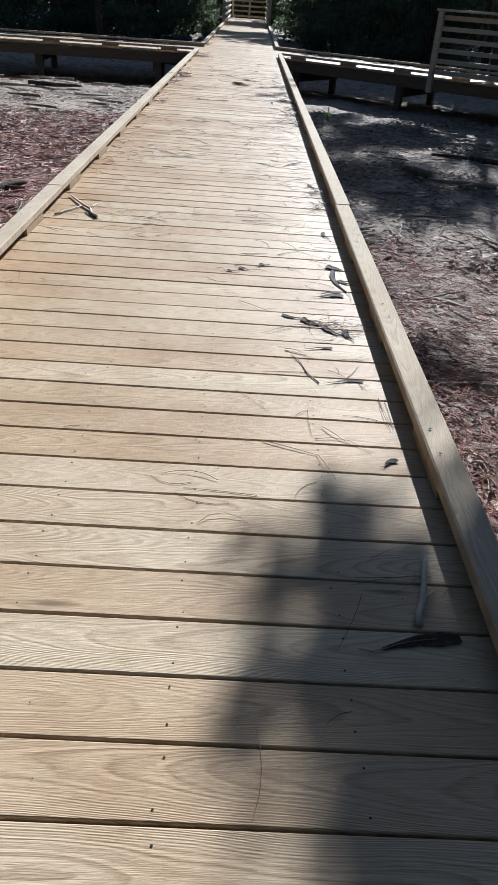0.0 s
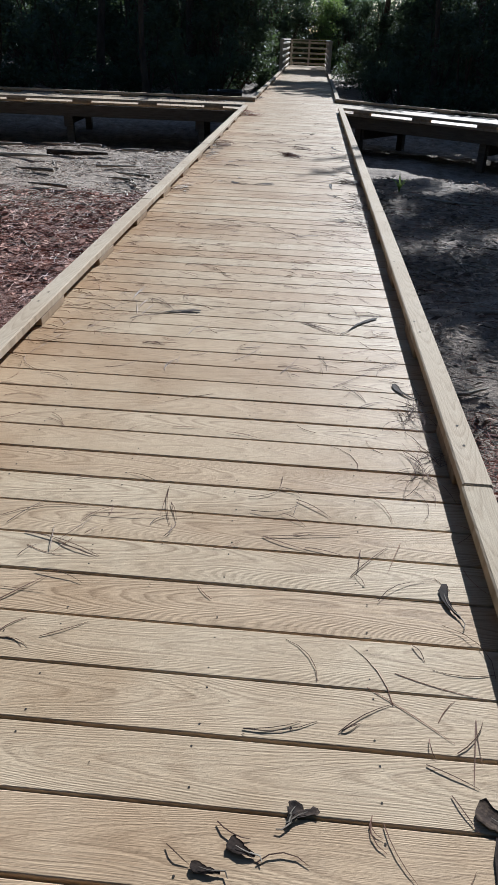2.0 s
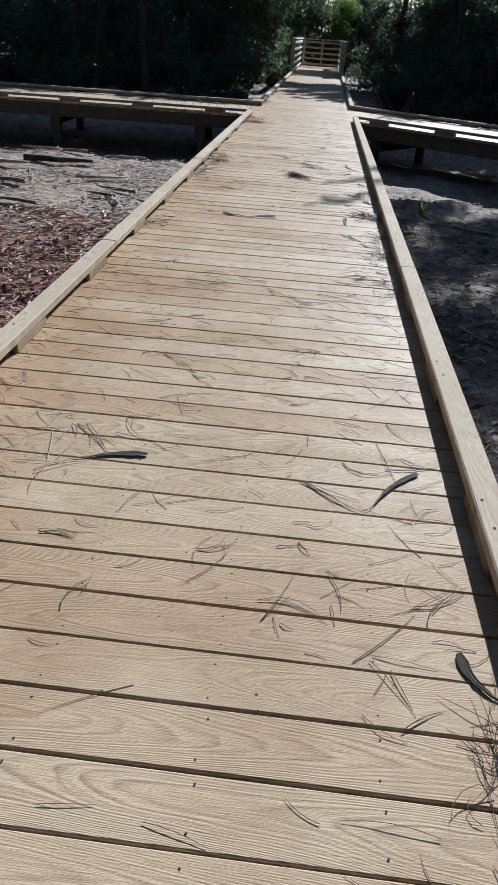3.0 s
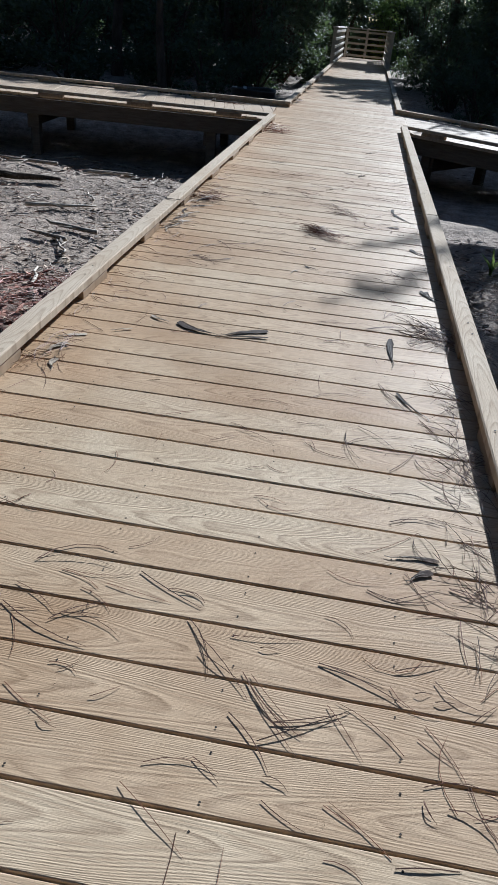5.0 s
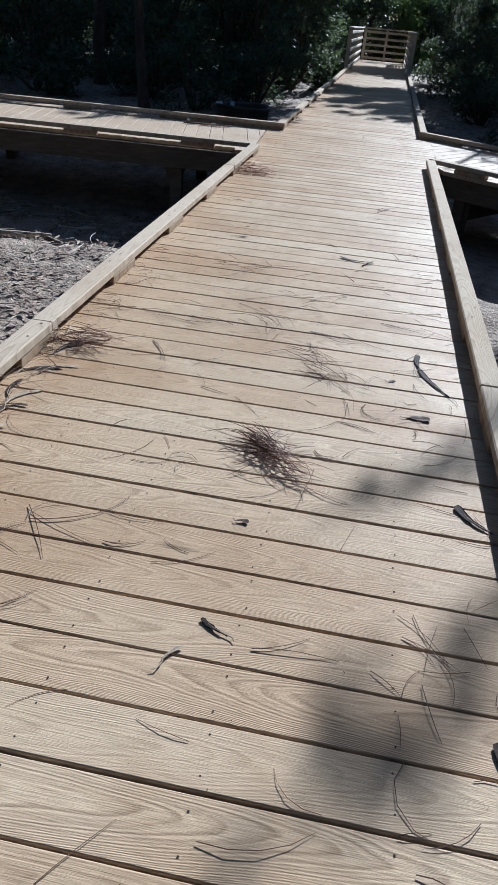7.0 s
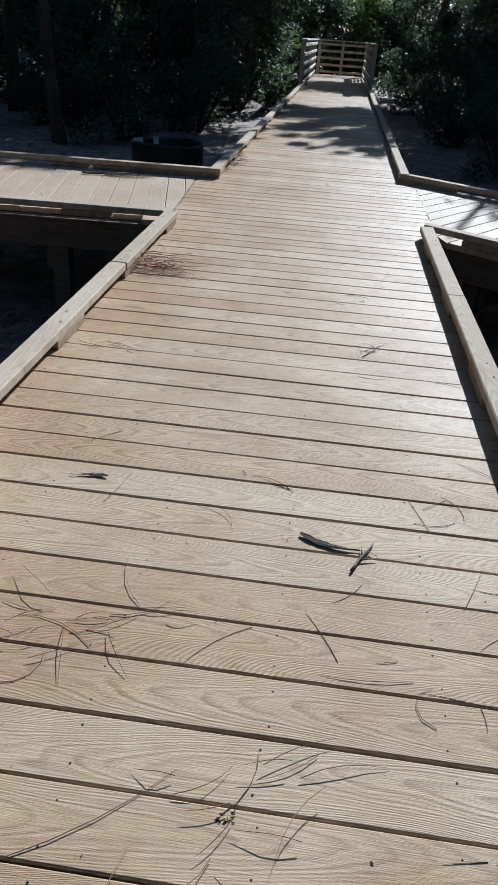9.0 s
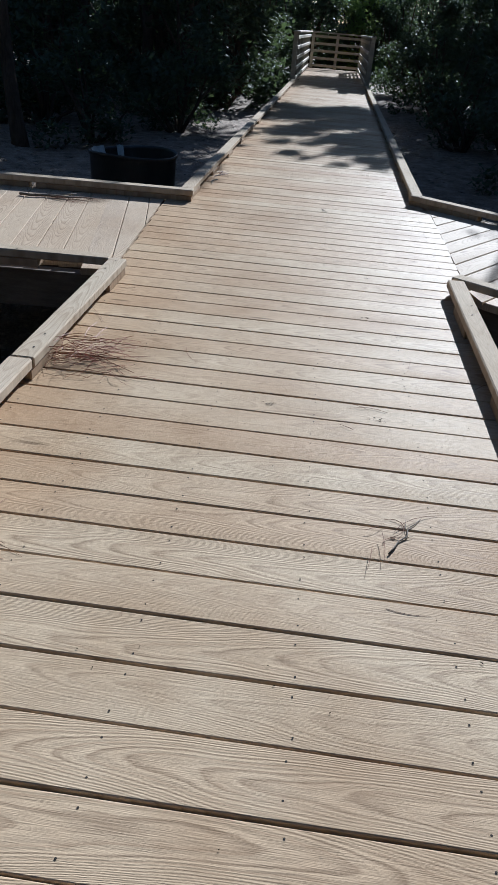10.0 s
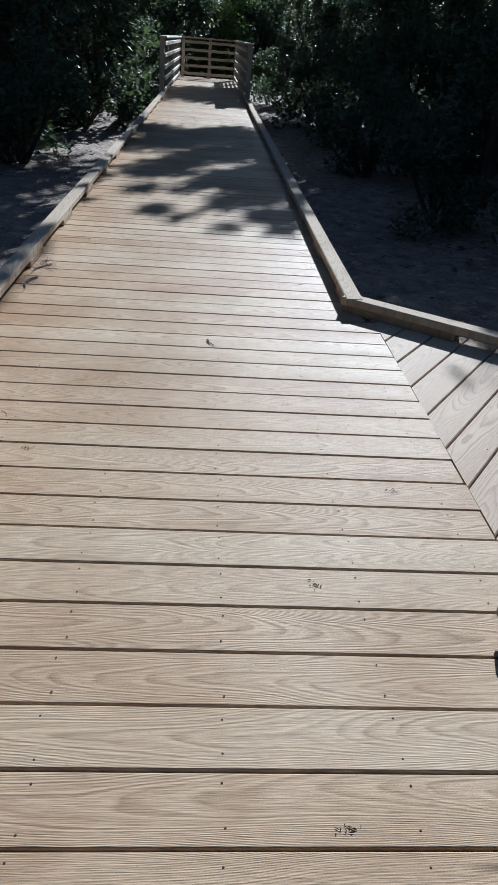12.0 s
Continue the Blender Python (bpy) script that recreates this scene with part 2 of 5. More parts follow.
def part(name, bm, material, parent=None, label=""):
    """Link a bmesh as one mesh object, under a thing or a part."""
    me = bpy.data.meshes.new(name)
    bm.to_mesh(me)
    bm.free()
    me.materials.append(material)
    ob = new(name, me)
    if parent is not None:
        ob.parent = parent
    if label:
        ob["label"] = label
    return ob


def raw(name, verts, faces, material, parent=None, smooth=False):
    me = bpy.data.meshes.new(name)
    me.from_pydata(verts, [], faces)
    me.update()
    me.materials.append(material)
    if smooth:
        me.polygons.foreach_set("use_smooth", [True] * len(me.polygons))
    ob = new(name, me)
    if parent is not None:
        ob.parent = parent
    return ob


def box(bm, x0, x1, y0, y1, z0, z1, bevel=0.0):
    r = bmesh.ops.create_cube(bm, size=1.0)
    for v in r["verts"]:
        v.co = Vector((x0 + (v.co.x + 0.5) * (x1 - x0), y0 + (v.co.y + 0.5) * (y1 - y0), z0 + (v.co.z + 0.5) * (z1 - z0)))
    if bevel:
        es = {e for v in r["verts"] for e in v.link_edges}
        bmesh.ops.bevel(bm, geom=list(es), offset=bevel, segments=1, affect="EDGES")
    return bm


def boxed(x0, x1, y0, y1, z0, z1, bevel=0.004):
    return box(bmesh.new(), x0, x1, y0, y1, z0, z1, bevel)


def tube(verts, faces, pts, radii, sides):
    """A tapered tube along pts."""
    base = len(verts)
    n = len(pts)
    for i, p in enumerate(pts):
        d = (pts[min(i + 1, n - 1)] - pts[max(i - 1, 0)]).normalized()
        a = d.cross(Vector((0.13, 0.21, 0.97)))
        if a.length < 1e-4:
            a = d.cross(Vector((1, 0, 0)))
        a.normalize()
        c = d.cross(a)
        for k in range(sides):
            w = 2 * math.pi * k / sides
            verts.append(p + radii[i] * (math.cos(w) * a + math.sin(w) * c))
    for i in range(n - 1):
        for k in range(sides):
            k2 = (k + 1) % sides
            faces.append((base + i * sides + k, base + i * sides + k2, base + (i + 1) * sides + k2, base + (i + 1) * sides + k))
    faces.append(tuple(base + (n - 1) * sides + k for k in range(sides)))
    faces.append(tuple(base + k for k in reversed(range(sides))))


# ---- ground, one sheet to the horizon ----
GZ = -0.51


def ground_height(x, y):
    h = 0.09 * noise.noise(Vector((x * 0.35, y * 0.35, 0.0))) + 0.04 * noise.noise(Vector((x * 1.3, y * 1.3, 3.0)))
    h += 0.035 * noise.noise(Vector((x * 2.3, y * 2.3, 11.0)))
    h += 0.022 * noise.noise(Vector((x * 4.1, y * 4.1, 7.0)))
    side = min(1.0, max(0.0, (x + 0.4) / 1.6)) * min(1.0, max(0.0, (24.0 - y) / 6.0))
    # dip added below the left side deck so its cast shadow reaches further
    shade_dip = min(1.0, max(0.0, (y - 14.9) / 0.8)) * min(1.0, max(0.0, (19.2 - y) / 1.4)) * min(1.0, max(0.0, (-0.6 - x) / 0.6))
    return GZ + h - 0.16 * side - 0.27 * shade_dip


xs = [-1500, -700, -300, -120, -60, -35, -22] + [-14 + 0.14 * i for i in range(201)] + [22, 35, 60, 120, 300, 700, 1500]
ys = [-1500, -600, -200, -70, -25, -10] + [-4 + 0.14 * i for i in range(201)] + [25 + 0.5 * i for i in range(1, 51)] + [60, 80, 120, 300, 700, 1500]
gv = [(x, y, ground_height(x, y)) for y in ys for x in xs]
W = len(xs)
gf = [(j * W + i, j * W + i + 1, (j + 1) * W + i + 1, (j + 1) * W + i) for j in range(len(ys) - 1) for i in range(W - 1)]
ground = raw("ground", gv, gf, GROUND, smooth=True)
tagged(ground, "grey-brown swamp floor with red leaf litter", "ground", kind="structure")

# ---- boardwalks ----
PITCH, GAP, THICK = 0.1436, 0.0052, 0.036
XL, XR = -1.074, 0.722         # ends of the main planks
KL, KR = -0.984, 0.633         # inner faces of the kerbs
KW, KTOP, KBOT = 0.086, 0.078, 0.038
Y_START, Y_END = -2.6, 40.9
Y_LN, Y_LF = 16.95, 18.71      # gap in the left kerb
Y_RN, Y_RF = 17.19, 19.29      # gap in the right kerb
Y_GUARD = 32.45


def plank_mesh(name, length, material, rng):
    """Centred plank, long in x, top face at z = 0, rounded upper edges, ends a little uneven."""
    w, c = (PITCH - GAP) / 2, 0.003
    prof = [(-w, -THICK), (-w, -c), (-w + c * 0.4, -c * 0.35), (-w + c, 0), (w - c, 0), (w - c * 0.4, -c * 0.35), (w, -c), (w, -THICK)]
    e0, e1 = rng.uniform(-0.004, 0.004), rng.uniform(-0.004, 0.004)
    vs = [(-length / 2 + e0, y, z) for y, z in prof] + [(length / 2 + e1, y, z) for y, z in prof]
    n = len(prof)
    fs = [(i, (i + 1) % n, n + (i + 1) % n, n + i) for i in range(n)]
    fs = [tuple(reversed(f)) for f in fs] + [tuple(range(n)), tuple(reversed(range(n, 2 * n)))]
    me = bpy.data.meshes.new(name)
    me.from_pydata(vs, [], fs)
    me.update()
    me.materials.append(material)
    return me


def lay_planks(parent, meshes, rows, rng):
    for m in rows:
        ob = new("plank", rng.choice(meshes))
        ob.parent = parent
        ob.matrix_basis = m @ pose(0, rng.uniform(-0.0012, 0.0012), rng.uniform(-0.0014, 0.0006), rng.uniform(-0.35, 0.35), 0, rng.uniform(-0.07, 0.07) + rng.choice((0, 180)))


def nail_heads(parent, places):
    vs, fs = [], []
    for p in places:
        b = len(vs)
        for k in range(7):
            a = 2 * math.pi * k / 7
            vs.append(p + Vector((0.0024 * math.cos(a), 0.0024 * math.sin(a), 0)))
        for k in range(7):
            a = 2 * math.pi * k / 7
            vs.append(p + Vector((0.0020 * math.cos(a), 0.0020 * math.sin(a), 0.0004)))
        fs.append(tuple(range(b + 7, b + 14)))
        fs += [(b + k, b + (k + 1) % 7, b + 7 + (k + 1) % 7, b + 7 + k) for k in range(7)]
    ob = raw("nail_heads", vs, fs, NAIL, parent)
    return tagged(ob, "dark steel nail heads", kind="stuff")


def walkway(name, label, length, x0, x1, joists, material, seed, first=0.0, cut=0.0):
    """A deck that runs along its own +y from y = first, between x0 and x1; planks, nails, joists, rim beams, posts."""
    rng = random.Random(seed)
    root = tagged(new(name), label, "boardwalk", kind="structure")
    n = int(round((length - first) / PITCH))
    mid = (x0 + x1) / 2
    nails = []
    rows = []
    for k in range(n):
        y = first + (k + 0.5) * PITCH
        rows.append(Matrix.Translation((mid, y, 0)))
        for jx in joists:
            for s in (-1, 1):
                if rng.random() < 0.96 and (not cut or jx < cut * y - 0.12):
                    nails.append(Vector((jx + rng.gauss(0, 0.004), y + s * (0.043 + rng.gauss(0, 0.004)), 0.0004)))
    nail_heads(root, nails)
    for jx in joists:
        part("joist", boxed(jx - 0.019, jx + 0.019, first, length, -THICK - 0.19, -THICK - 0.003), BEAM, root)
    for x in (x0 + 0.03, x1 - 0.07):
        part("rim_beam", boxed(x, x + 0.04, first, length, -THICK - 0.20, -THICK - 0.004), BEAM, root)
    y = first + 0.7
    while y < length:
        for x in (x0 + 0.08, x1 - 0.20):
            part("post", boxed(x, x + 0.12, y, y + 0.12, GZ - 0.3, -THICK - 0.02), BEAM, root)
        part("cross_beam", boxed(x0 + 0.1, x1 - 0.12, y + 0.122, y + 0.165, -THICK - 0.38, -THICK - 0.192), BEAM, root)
        y += 2.4
    return root, rows, rng


main_joists = [-0.98 + 0.0, -0.68, -0.34, 0.0, 0.34, 0.66]
MAIN, MAIN_ROWS, MAIN_RNG = walkway("boardwalk", "tan pine plank boardwalk with open joints and nails", Y_END, XL, XR, main_joists, DECK, 11, first=-18 * PITCH)

# left branch: its own +y runs to the left, slightly back
LEFT_M = pose(-1.112, 17.78, 0, 0, 0, 93.4)
RIGHT_M = pose(0.771, 18.14, 0, 0, 0, -126.0)
SIDE_W = 0.80
side_joists = [-0.72, -0.34, 0.0, 0.34, 0.72]
LEFT, LEFT_ROWS, LEFT_RNG = walkway("side_boardwalk", "tan pine plank boardwalk branching off, sunlit", 7.2, -0.805, 1.02, side_joists, SIDE_DECK, 12)
LEFT.matrix_basis = LEFT_M
RIGHT, RIGHT_ROWS, RIGHT_RNG = walkway("side_boardwalk", "grey-tan pine plank boardwalk branching off obliquely", 6.0, -1.02, 0.805, side_joists, SIDE_DECK, 13, first=0.47 * PITCH, cut=1.376)
RIGHT.matrix_basis = RIGHT_M


def kerb(a, b, label, seed, block=0.33, period=0.977, phase=0.0, first=0.0):
    """A timber kerb from a to b (its centre line), on blocks that leave scuppers; beams about 3.6 m long, butted. first: how much longer the first block is."""
    rng = random.Random(seed)
    a, b = Vector(a), Vector(b)
    d = b - a
    length = d.length
    root = tagged(new("kerb_rail"), label, "kerb rail", group="kerb rails of the boardwalk")
    root.matrix_basis = Matrix.Translation(a) @ pose(0, 0, 0, 0, 0, math.degrees(math.atan2(-d.x, d.y)))
    h = KW / 2
    y = 0.0
    while y < length - 0.01:
        e = min(length, y + 3.66)
        if length - e < 0.8:
            e = length
        ob = part("beam", boxed(-h, h, -(e - y) / 2 + 0.0015, (e - y) / 2 - 0.0015, KBOT, KTOP, 0.005), KERB, root)
        ob.location = (rng.uniform(-0.003, 0.003), (y + e) / 2, rng.uniform(-0.001, 0.002))
        y = e
    y = phase
    while y < length:
        y0, y1 = max(0.01, y), min(length - 0.01, y + block + (first if y == phase else 0.0))
        if y1 - y0 > 0.06:
            ob = part("block", boxed(-h + 0.003, h - 0.003, -(y1 - y0) / 2, (y1 - y0) / 2, 0.0, KBOT - 0.0005, 0.003), SHADED_BLOCK, root)
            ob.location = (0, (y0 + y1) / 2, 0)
        y += period
    # spike heads on top
    vs, fs = [], []
    y = phase + block / 2
    while y < length - 0.05:
        for s in (-0.06, 0.07):
            b0 = len(vs)
            cx = rng.uniform(-0.02, 0.02)
            for k in range(6):
                w = math.pi * k / 3
                vs.append((cx + 0.005 * math.cos(w), y + s + 0.005 * math.sin(w), KTOP + 0.0026))
            fs.append(tuple(range(b0, b0 + 6)))
        y += period
    tagged(raw("spike_heads", vs, fs, NAIL, root), kind="stuff")
    return root


kerb((KL - KW / 2, Y_START, 0), (KL - KW / 2, Y_LN, 0), "pale weathered timber kerb on blocks along the deck edge", 1, phase=0.695)
kerb((KR + KW / 2, Y_START, 0), (KR + KW / 2, Y_RN, 0), "pale weathered timber kerb on blocks, casting shade on the deck", 2, phase=0.60)
kerb((KL - KW / 2, Y_LF + 0.09, 0), (KL - KW / 2, Y_GUARD - 0.05, 0), "pale timber kerb on blocks leading to the railing", 3, phase=0.02)
kerb((KR + 0.008 + KW / 2, Y_RF + 0.055, 0), (KR + 0.03 + KW / 2, Y_GUARD - 0.05, 0), "timber kerb on blocks, partly in tree shade", 4, phase=0.02)


def on(m, x, y, z=0.0):
    return (m @ Vector((x, y, z)))[:]


kerb(on(LEFT_M, 0.972, -0.20), on(LEFT_M, 0.972, 7.2), "timber kerb on blocks beyond the side deck", 5, block=0.33, period=1.18, phase=0.0, first=0.80)
kerb(on(LEFT_M, -0.815, 0.004), on(LEFT_M, -0.757, 7.2), "dark backlit timber kerb on blocks with sunlit scuppers", 6, block=0.33, period=1.18, phase=0.36)
kerb(on(RIGHT_M, -0.962, -0.86, -0.003), on(RIGHT_M, -0.962, 6.0, -0.003), "timber kerb on blocks beyond the oblique side deck", 7, block=0.30, period=1.18, phase=0.0, first=0.30)
kerb(on(RIGHT_M, 0.757, 0.44), on(RIGHT_M, 0.757, 6.0), "dark backlit timber kerb of the oblique side deck", 8, block=0.33, period=1.18, phase=0.3)


def railing(m, length, label, slats=5, height=1.07, posts=None, drop=-0.25):
    """A guard railing along its own +y: posts outside, flat slats inside, a cap board."""
    root = tagged(new("railing"), label, "railing", group="railings")
    root.matrix_basis = m
    n = posts or max(2, int(round(length / 1.8)) + 1)
    for i in range(n):
        y = 0.05 + (length - 0.1) * i / (n - 1)
        part("post", boxed(0.0, 0.09, y - 0.045, y + 0.045, drop, height - 0.03), RAILING, root)
    for k in range(slats):
        z = 0.10 + (height - 0.22) * k / (slats - 1)
        part("slat", boxed(-0.034, -0.001, 0.0, length, z - 0.037, z + 0.037, 0.005), RAILING, root)
    part("cap", boxed(-0.06, 0.11, -0.03, length + 0.03, height - 0.028, height + 0.01, 0.006), RAILING, root, "sun-bleached cap board")
    return root


railing(pose(KR + 0.04, Y_GUARD, 0), 8.2, "weathered timber railing with flat slats, in shade", posts=6)
railing(pose(KL - 0.04, Y_GUARD + 8.2, 0, 0, 0, 180), 8.2, "weathered timber railing with flat slats and pale cap", posts=6)
railing(pose(XL + 0.1, Y_END - 0.16, 0, 0, 0, -90) @ Matrix.Diagonal((-1, 1, 1, 1)), 1.72, "timber end railing with flat slats across the deck", posts=3)
railing(RIGHT_M @ pose(0.94, 3.9, 0), 2.3, "weathered grey timber railing with flat slats beside the side deck", posts=2, slats=6)

# ---- black tub behind the side deck ----


def round_tub(m):
    root = tagged(new("tub"), "low black plastic tub with crumpled pale sheeting inside", "tub")
    root.matrix_basis = m
    n = 48
    prof = [(0.395, 0.0), (0.405, 0.015), (0.412, 0.06), (0.416, 0.065), (0.416, 0.09), (0.413, 0.095), (0.422, 0.47), (0.427, 0.48), (0.437, 0.485), (0.440, 0.50), (0.434, 0.510), (0.424, 0.508), (0.419, 0.49), (0.41, 0.10), (0.39, 0.03), (0.0, 0.03)]
    vs, fs = [], []
    for r, z in prof:
        for k in range(n):
            a = 2 * math.pi * k / n
            q = 1 + 0.018 * math.sin(2 * a + 0.6)
            vs.append((r * q * math.cos(a), r * 0.86 * q * math.sin(a), z + 0.010 * math.sin(a * 2) * (z > 0.3)))
    for i in range(len(prof) - 1):
        fs += [(i * n + k, i * n + (k + 1) % n, (i + 1) * n + (k + 1) % n, (i + 1) * n + k) for k in range(n)]
    fs.append(tuple(reversed(range(n))))
    raw("body", vs, fs, TUB, root, True)
    for a0, a1, label in ((2.35, 3.15, "pale crumpled sheeting over the rim"), (1.8, 1.98, "")):
        vs, fs = [], []
        nu, nv = 14, 10
        for j in range(nv):
            for i in range(nu):
                a = a0 + (a1 - a0) * i / (nu - 1)
                s = j / (nv - 1)
                r = 0.412 - 0.09 * s + 0.03 * s * noise.noise(Vector((i * 0.6, j * 0.5, a0)))
                z = 0.514 - 0.16 * s + (0.008 + 0.03 * s) * noise.noise(Vector((i * 0.35, j * 0.4, 4 + a0)))
                vs.append((r * math.cos(a), 0.86 * r * math.sin(a), z))
        fs = [(j * nu + i, j * nu + i + 1, (j + 1) * nu + i + 1, (j + 1) * nu + i) for j in range(nv - 1) for i in range(nu - 1)]
        ob = raw("sheeting", vs, fs, LINER, root, True)
        if label:
            ob["label"] = label
    return root


round_tub(pose(-1.72, 19.98, ground_height(-1.72, 19.98) - 0.01, 0, 0, 16) @ Matrix.Diagonal((0.87, 0.84, 1.2, 1)))

# ---- trees and bushes ----


def leaf_cloud(rng, centres, count, size, flat=0.0):
    """Loose leaves round clump centres (place, radius): folded four-cornered leaves, facing all ways."""
    vs, fs = [], []
    picks = rng.choices(centres, weights=[r * r for _, r in centres], k=count)
    for c, r in picks:
        d = Vector((rng.gauss(0, 1), rng.gauss(0, 1), rng.gauss(0, 0.8))).normalized() * r * rng.random() ** 0.45
        p = c + d
        u = Vector((rng.gauss(0, 1), rng.gauss(0, 1), rng.gauss(0, 0.6))).normalized()
        w = u.cross(Vector((rng.gauss(0, 0.5), rng.gauss(0, 0.5), 1))).normalized()
        up = u.cross(w)
        s = size * rng.uniform(0.6, 1.35)
        b = len(vs)
        vs += [p, p + u * s * 0.45 + w * s * 0.26 + up * s * 0.05, p + u * s - up * s * 0.10, p + u * s * 0.45 - w * s * 0.26 + up * s * 0.05]
        fs += [(b, b + 1, b + 2), (b, b + 2, b + 3)]
    return vs, fs


def limbs(rng, root_pt, tips, r0):
    vs, fs = [], []
    for t in tips:
        mid = root_pt.lerp(t, 0.5) + Vector((rng.gauss(0, 0.12), rng.gauss(0, 0.12), rng.uniform(-0.1, 0.25)))
        pts = [root_pt, root_pt.lerp(mid, 0.55), mid, mid.lerp(t, 0.6), t]
        tube(vs, fs, pts, [r0, r0 * 0.8, r0 * 0.6, r0 * 0.4, r0 * 0.15], 5)
    return vs, fs


def bush(seed, height, width, leaves, size, material, label):
    """A broadleaf shrub: several stems from the ground, clumps of leaves down to knee height."""
    rng = random.Random(seed)
    root = tagged(new("bush"), label, "bush", group="undergrowth bushes")
    centres = []
    for _ in range(16):
        z = height * rng.uniform(0.08, 0.92)
        spread = width * 0.5 * (1 - 0.45 * (z / height) ** 2)
        a = rng.uniform(0, 6.283)
        rr = spread * rng.random() ** 0.5
        centres.append((Vector((rr * math.cos(a), rr * math.sin(a), z)), rng.uniform(0.16, 0.34) * width * 0.6))
    vs, fs = limbs(rng, Vector((0, 0, -0.1)), [c for c, _ in centres[:11]], 0.03 * height ** 0.5)
    raw("stem", vs, fs, BARK, root)
    vs, fs = leaf_cloud(rng, centres, leaves, size)
    raw("foliage", vs, fs, material, root)
    return root


def tree(seed, base, height, clumps, leaves, size, radius, label, material=None):
    """A tall tree: tapered trunk, limbs to each leaf clump. clumps: (x, y, z, r) in the world."""
    rng = random.Random(seed)
    root = tagged(new("tree"), label, "tree", group="trees of the wood")
    b = Vector(base)
    root.location = b
    pts, rad = [], []
    for i in range(9):
        s = i / 8
        pts.append(Vector((0.25 * math.sin(s * 3 + seed), 0.22 * math.sin(s * 2.3 + seed * 2), -0.3 + (height + 0.3) * s)))
        rad.append(radius * (1.25 if i == 0 else 1) * (1 - 0.75 * s))
    vs, fs = [], []
    tube(vs, fs, pts, rad, 12)
    raw("trunk", vs, fs, BARK, root, True)
    cen = [(Vector((x, y, z)) - b, r) for x, y, z, r in clumps]
    vs, fs = [], []
    for c, r in cen:
        s = min(0.95, max(0.35, (c.z - 0.8) / height))
        j = int(s * 8)
        v2, f2 = limbs(rng, pts[j], [c], rad[j] * 0.2)
        o = len(vs)
        vs += v2
        fs += [tuple(i + o for i in f) for f in f2]
    raw("bough", vs, fs, BARK, root)
    vs, fs = leaf_cloud(rng, cen, leaves, size)
    raw("crown", vs, fs, material or LEAF, root)
    return root


def in_sun(sx, sy, h, r):
    """The clump at height h whose shade falls on the ground place (sx, sy)."""
    return (sx + SX * h, sy + SY * h, h, r)


# tall trees beyond the junction; unseen boughs set to shade parts of the deck and the ground beside it
rt = random.Random(5)
tree(21, (5.2, 12.5, GZ), 7.0, [in_sun(x, y, h, rr) for x, y, h, rr in (
    (0.315, 1.80, 4.0, 0.08), (0.43, 1.76, 4.1, 0.10), (0.17, 1.52, 4.0, 0.09), (0.29, 1.50, 4.1, 0.08), (0.39, 1.42, 4.0, 0.12), (0.51, 1.62, 4.1, 0.12), (0.14, 1.20, 4.0, 0.06), (0.27, 1.17, 4.1, 0.10),
    (0.41, 1.18, 4.1, 0.14), (0.54, 1.32, 4.2, 0.14), (0.36, 1.00, 4.1, 0.08), (0.47, 0.98, 4.1, 0.14), (0.66, 1.50, 4.2, 0.16), (0.64, 1.10, 4.2, 0.2), (0.9, 1.3, 4.2, 0.3), (1.5, 0.6, 4.3, 0.5))],
     3400, 0.09, 0.15, "tall broadleaf tree beside the boardwalk")
tree(22, (6.4, 20.8, GZ), 7.5, [in_sun(x, y, h, rr) for x, y, h, rr in (
    (0.28, 10.53, 4.2, 0.06), (0.35, 10.46, 4.3, 0.07), (0.43, 10.62, 4.2, 0.05), (0.20, 10.40, 4.3, 0.05), (0.33, 11.42, 4.2, 0.05), (0.25, 11.30, 4.2, 0.05), (0.42, 11.52, 4.3, 0.06), (0.52, 11.62, 4.3, 0.07),
    (0.56, 10.90, 4.3, 0.06), (0.50, 10.78, 4.2, 0.05), (0.62, 11.0, 4.3, 0.07), (0.70, 11.7, 4.4, 0.12), (0.13, 10.30, 4.2, 0.04), (1.0, 11.3, 4.4, 0.2))],
     330, 0.085, 0.16, "tall broadleaf tree with sparse spreading boughs")
tree(26, (7.0, 22.6, GZ), 9.5, [in_sun(rt.uniform(1.7, 6.5), rt.uniform(8.8, 14.0), rt.uniform(5.6, 7.0), rt.uniform(0.3, 0.75)) for _ in range(26)] + [in_sun(rt.uniform(1.15, 2.3), rt.uniform(4.0, 12.4), rt.uniform(5.6, 6.6), rt.uniform(0.12, 0.26)) for _ in range(20)],
     9000, 0.18, 0.2, "tall broadleaf tree dappling the ground beside the deck")
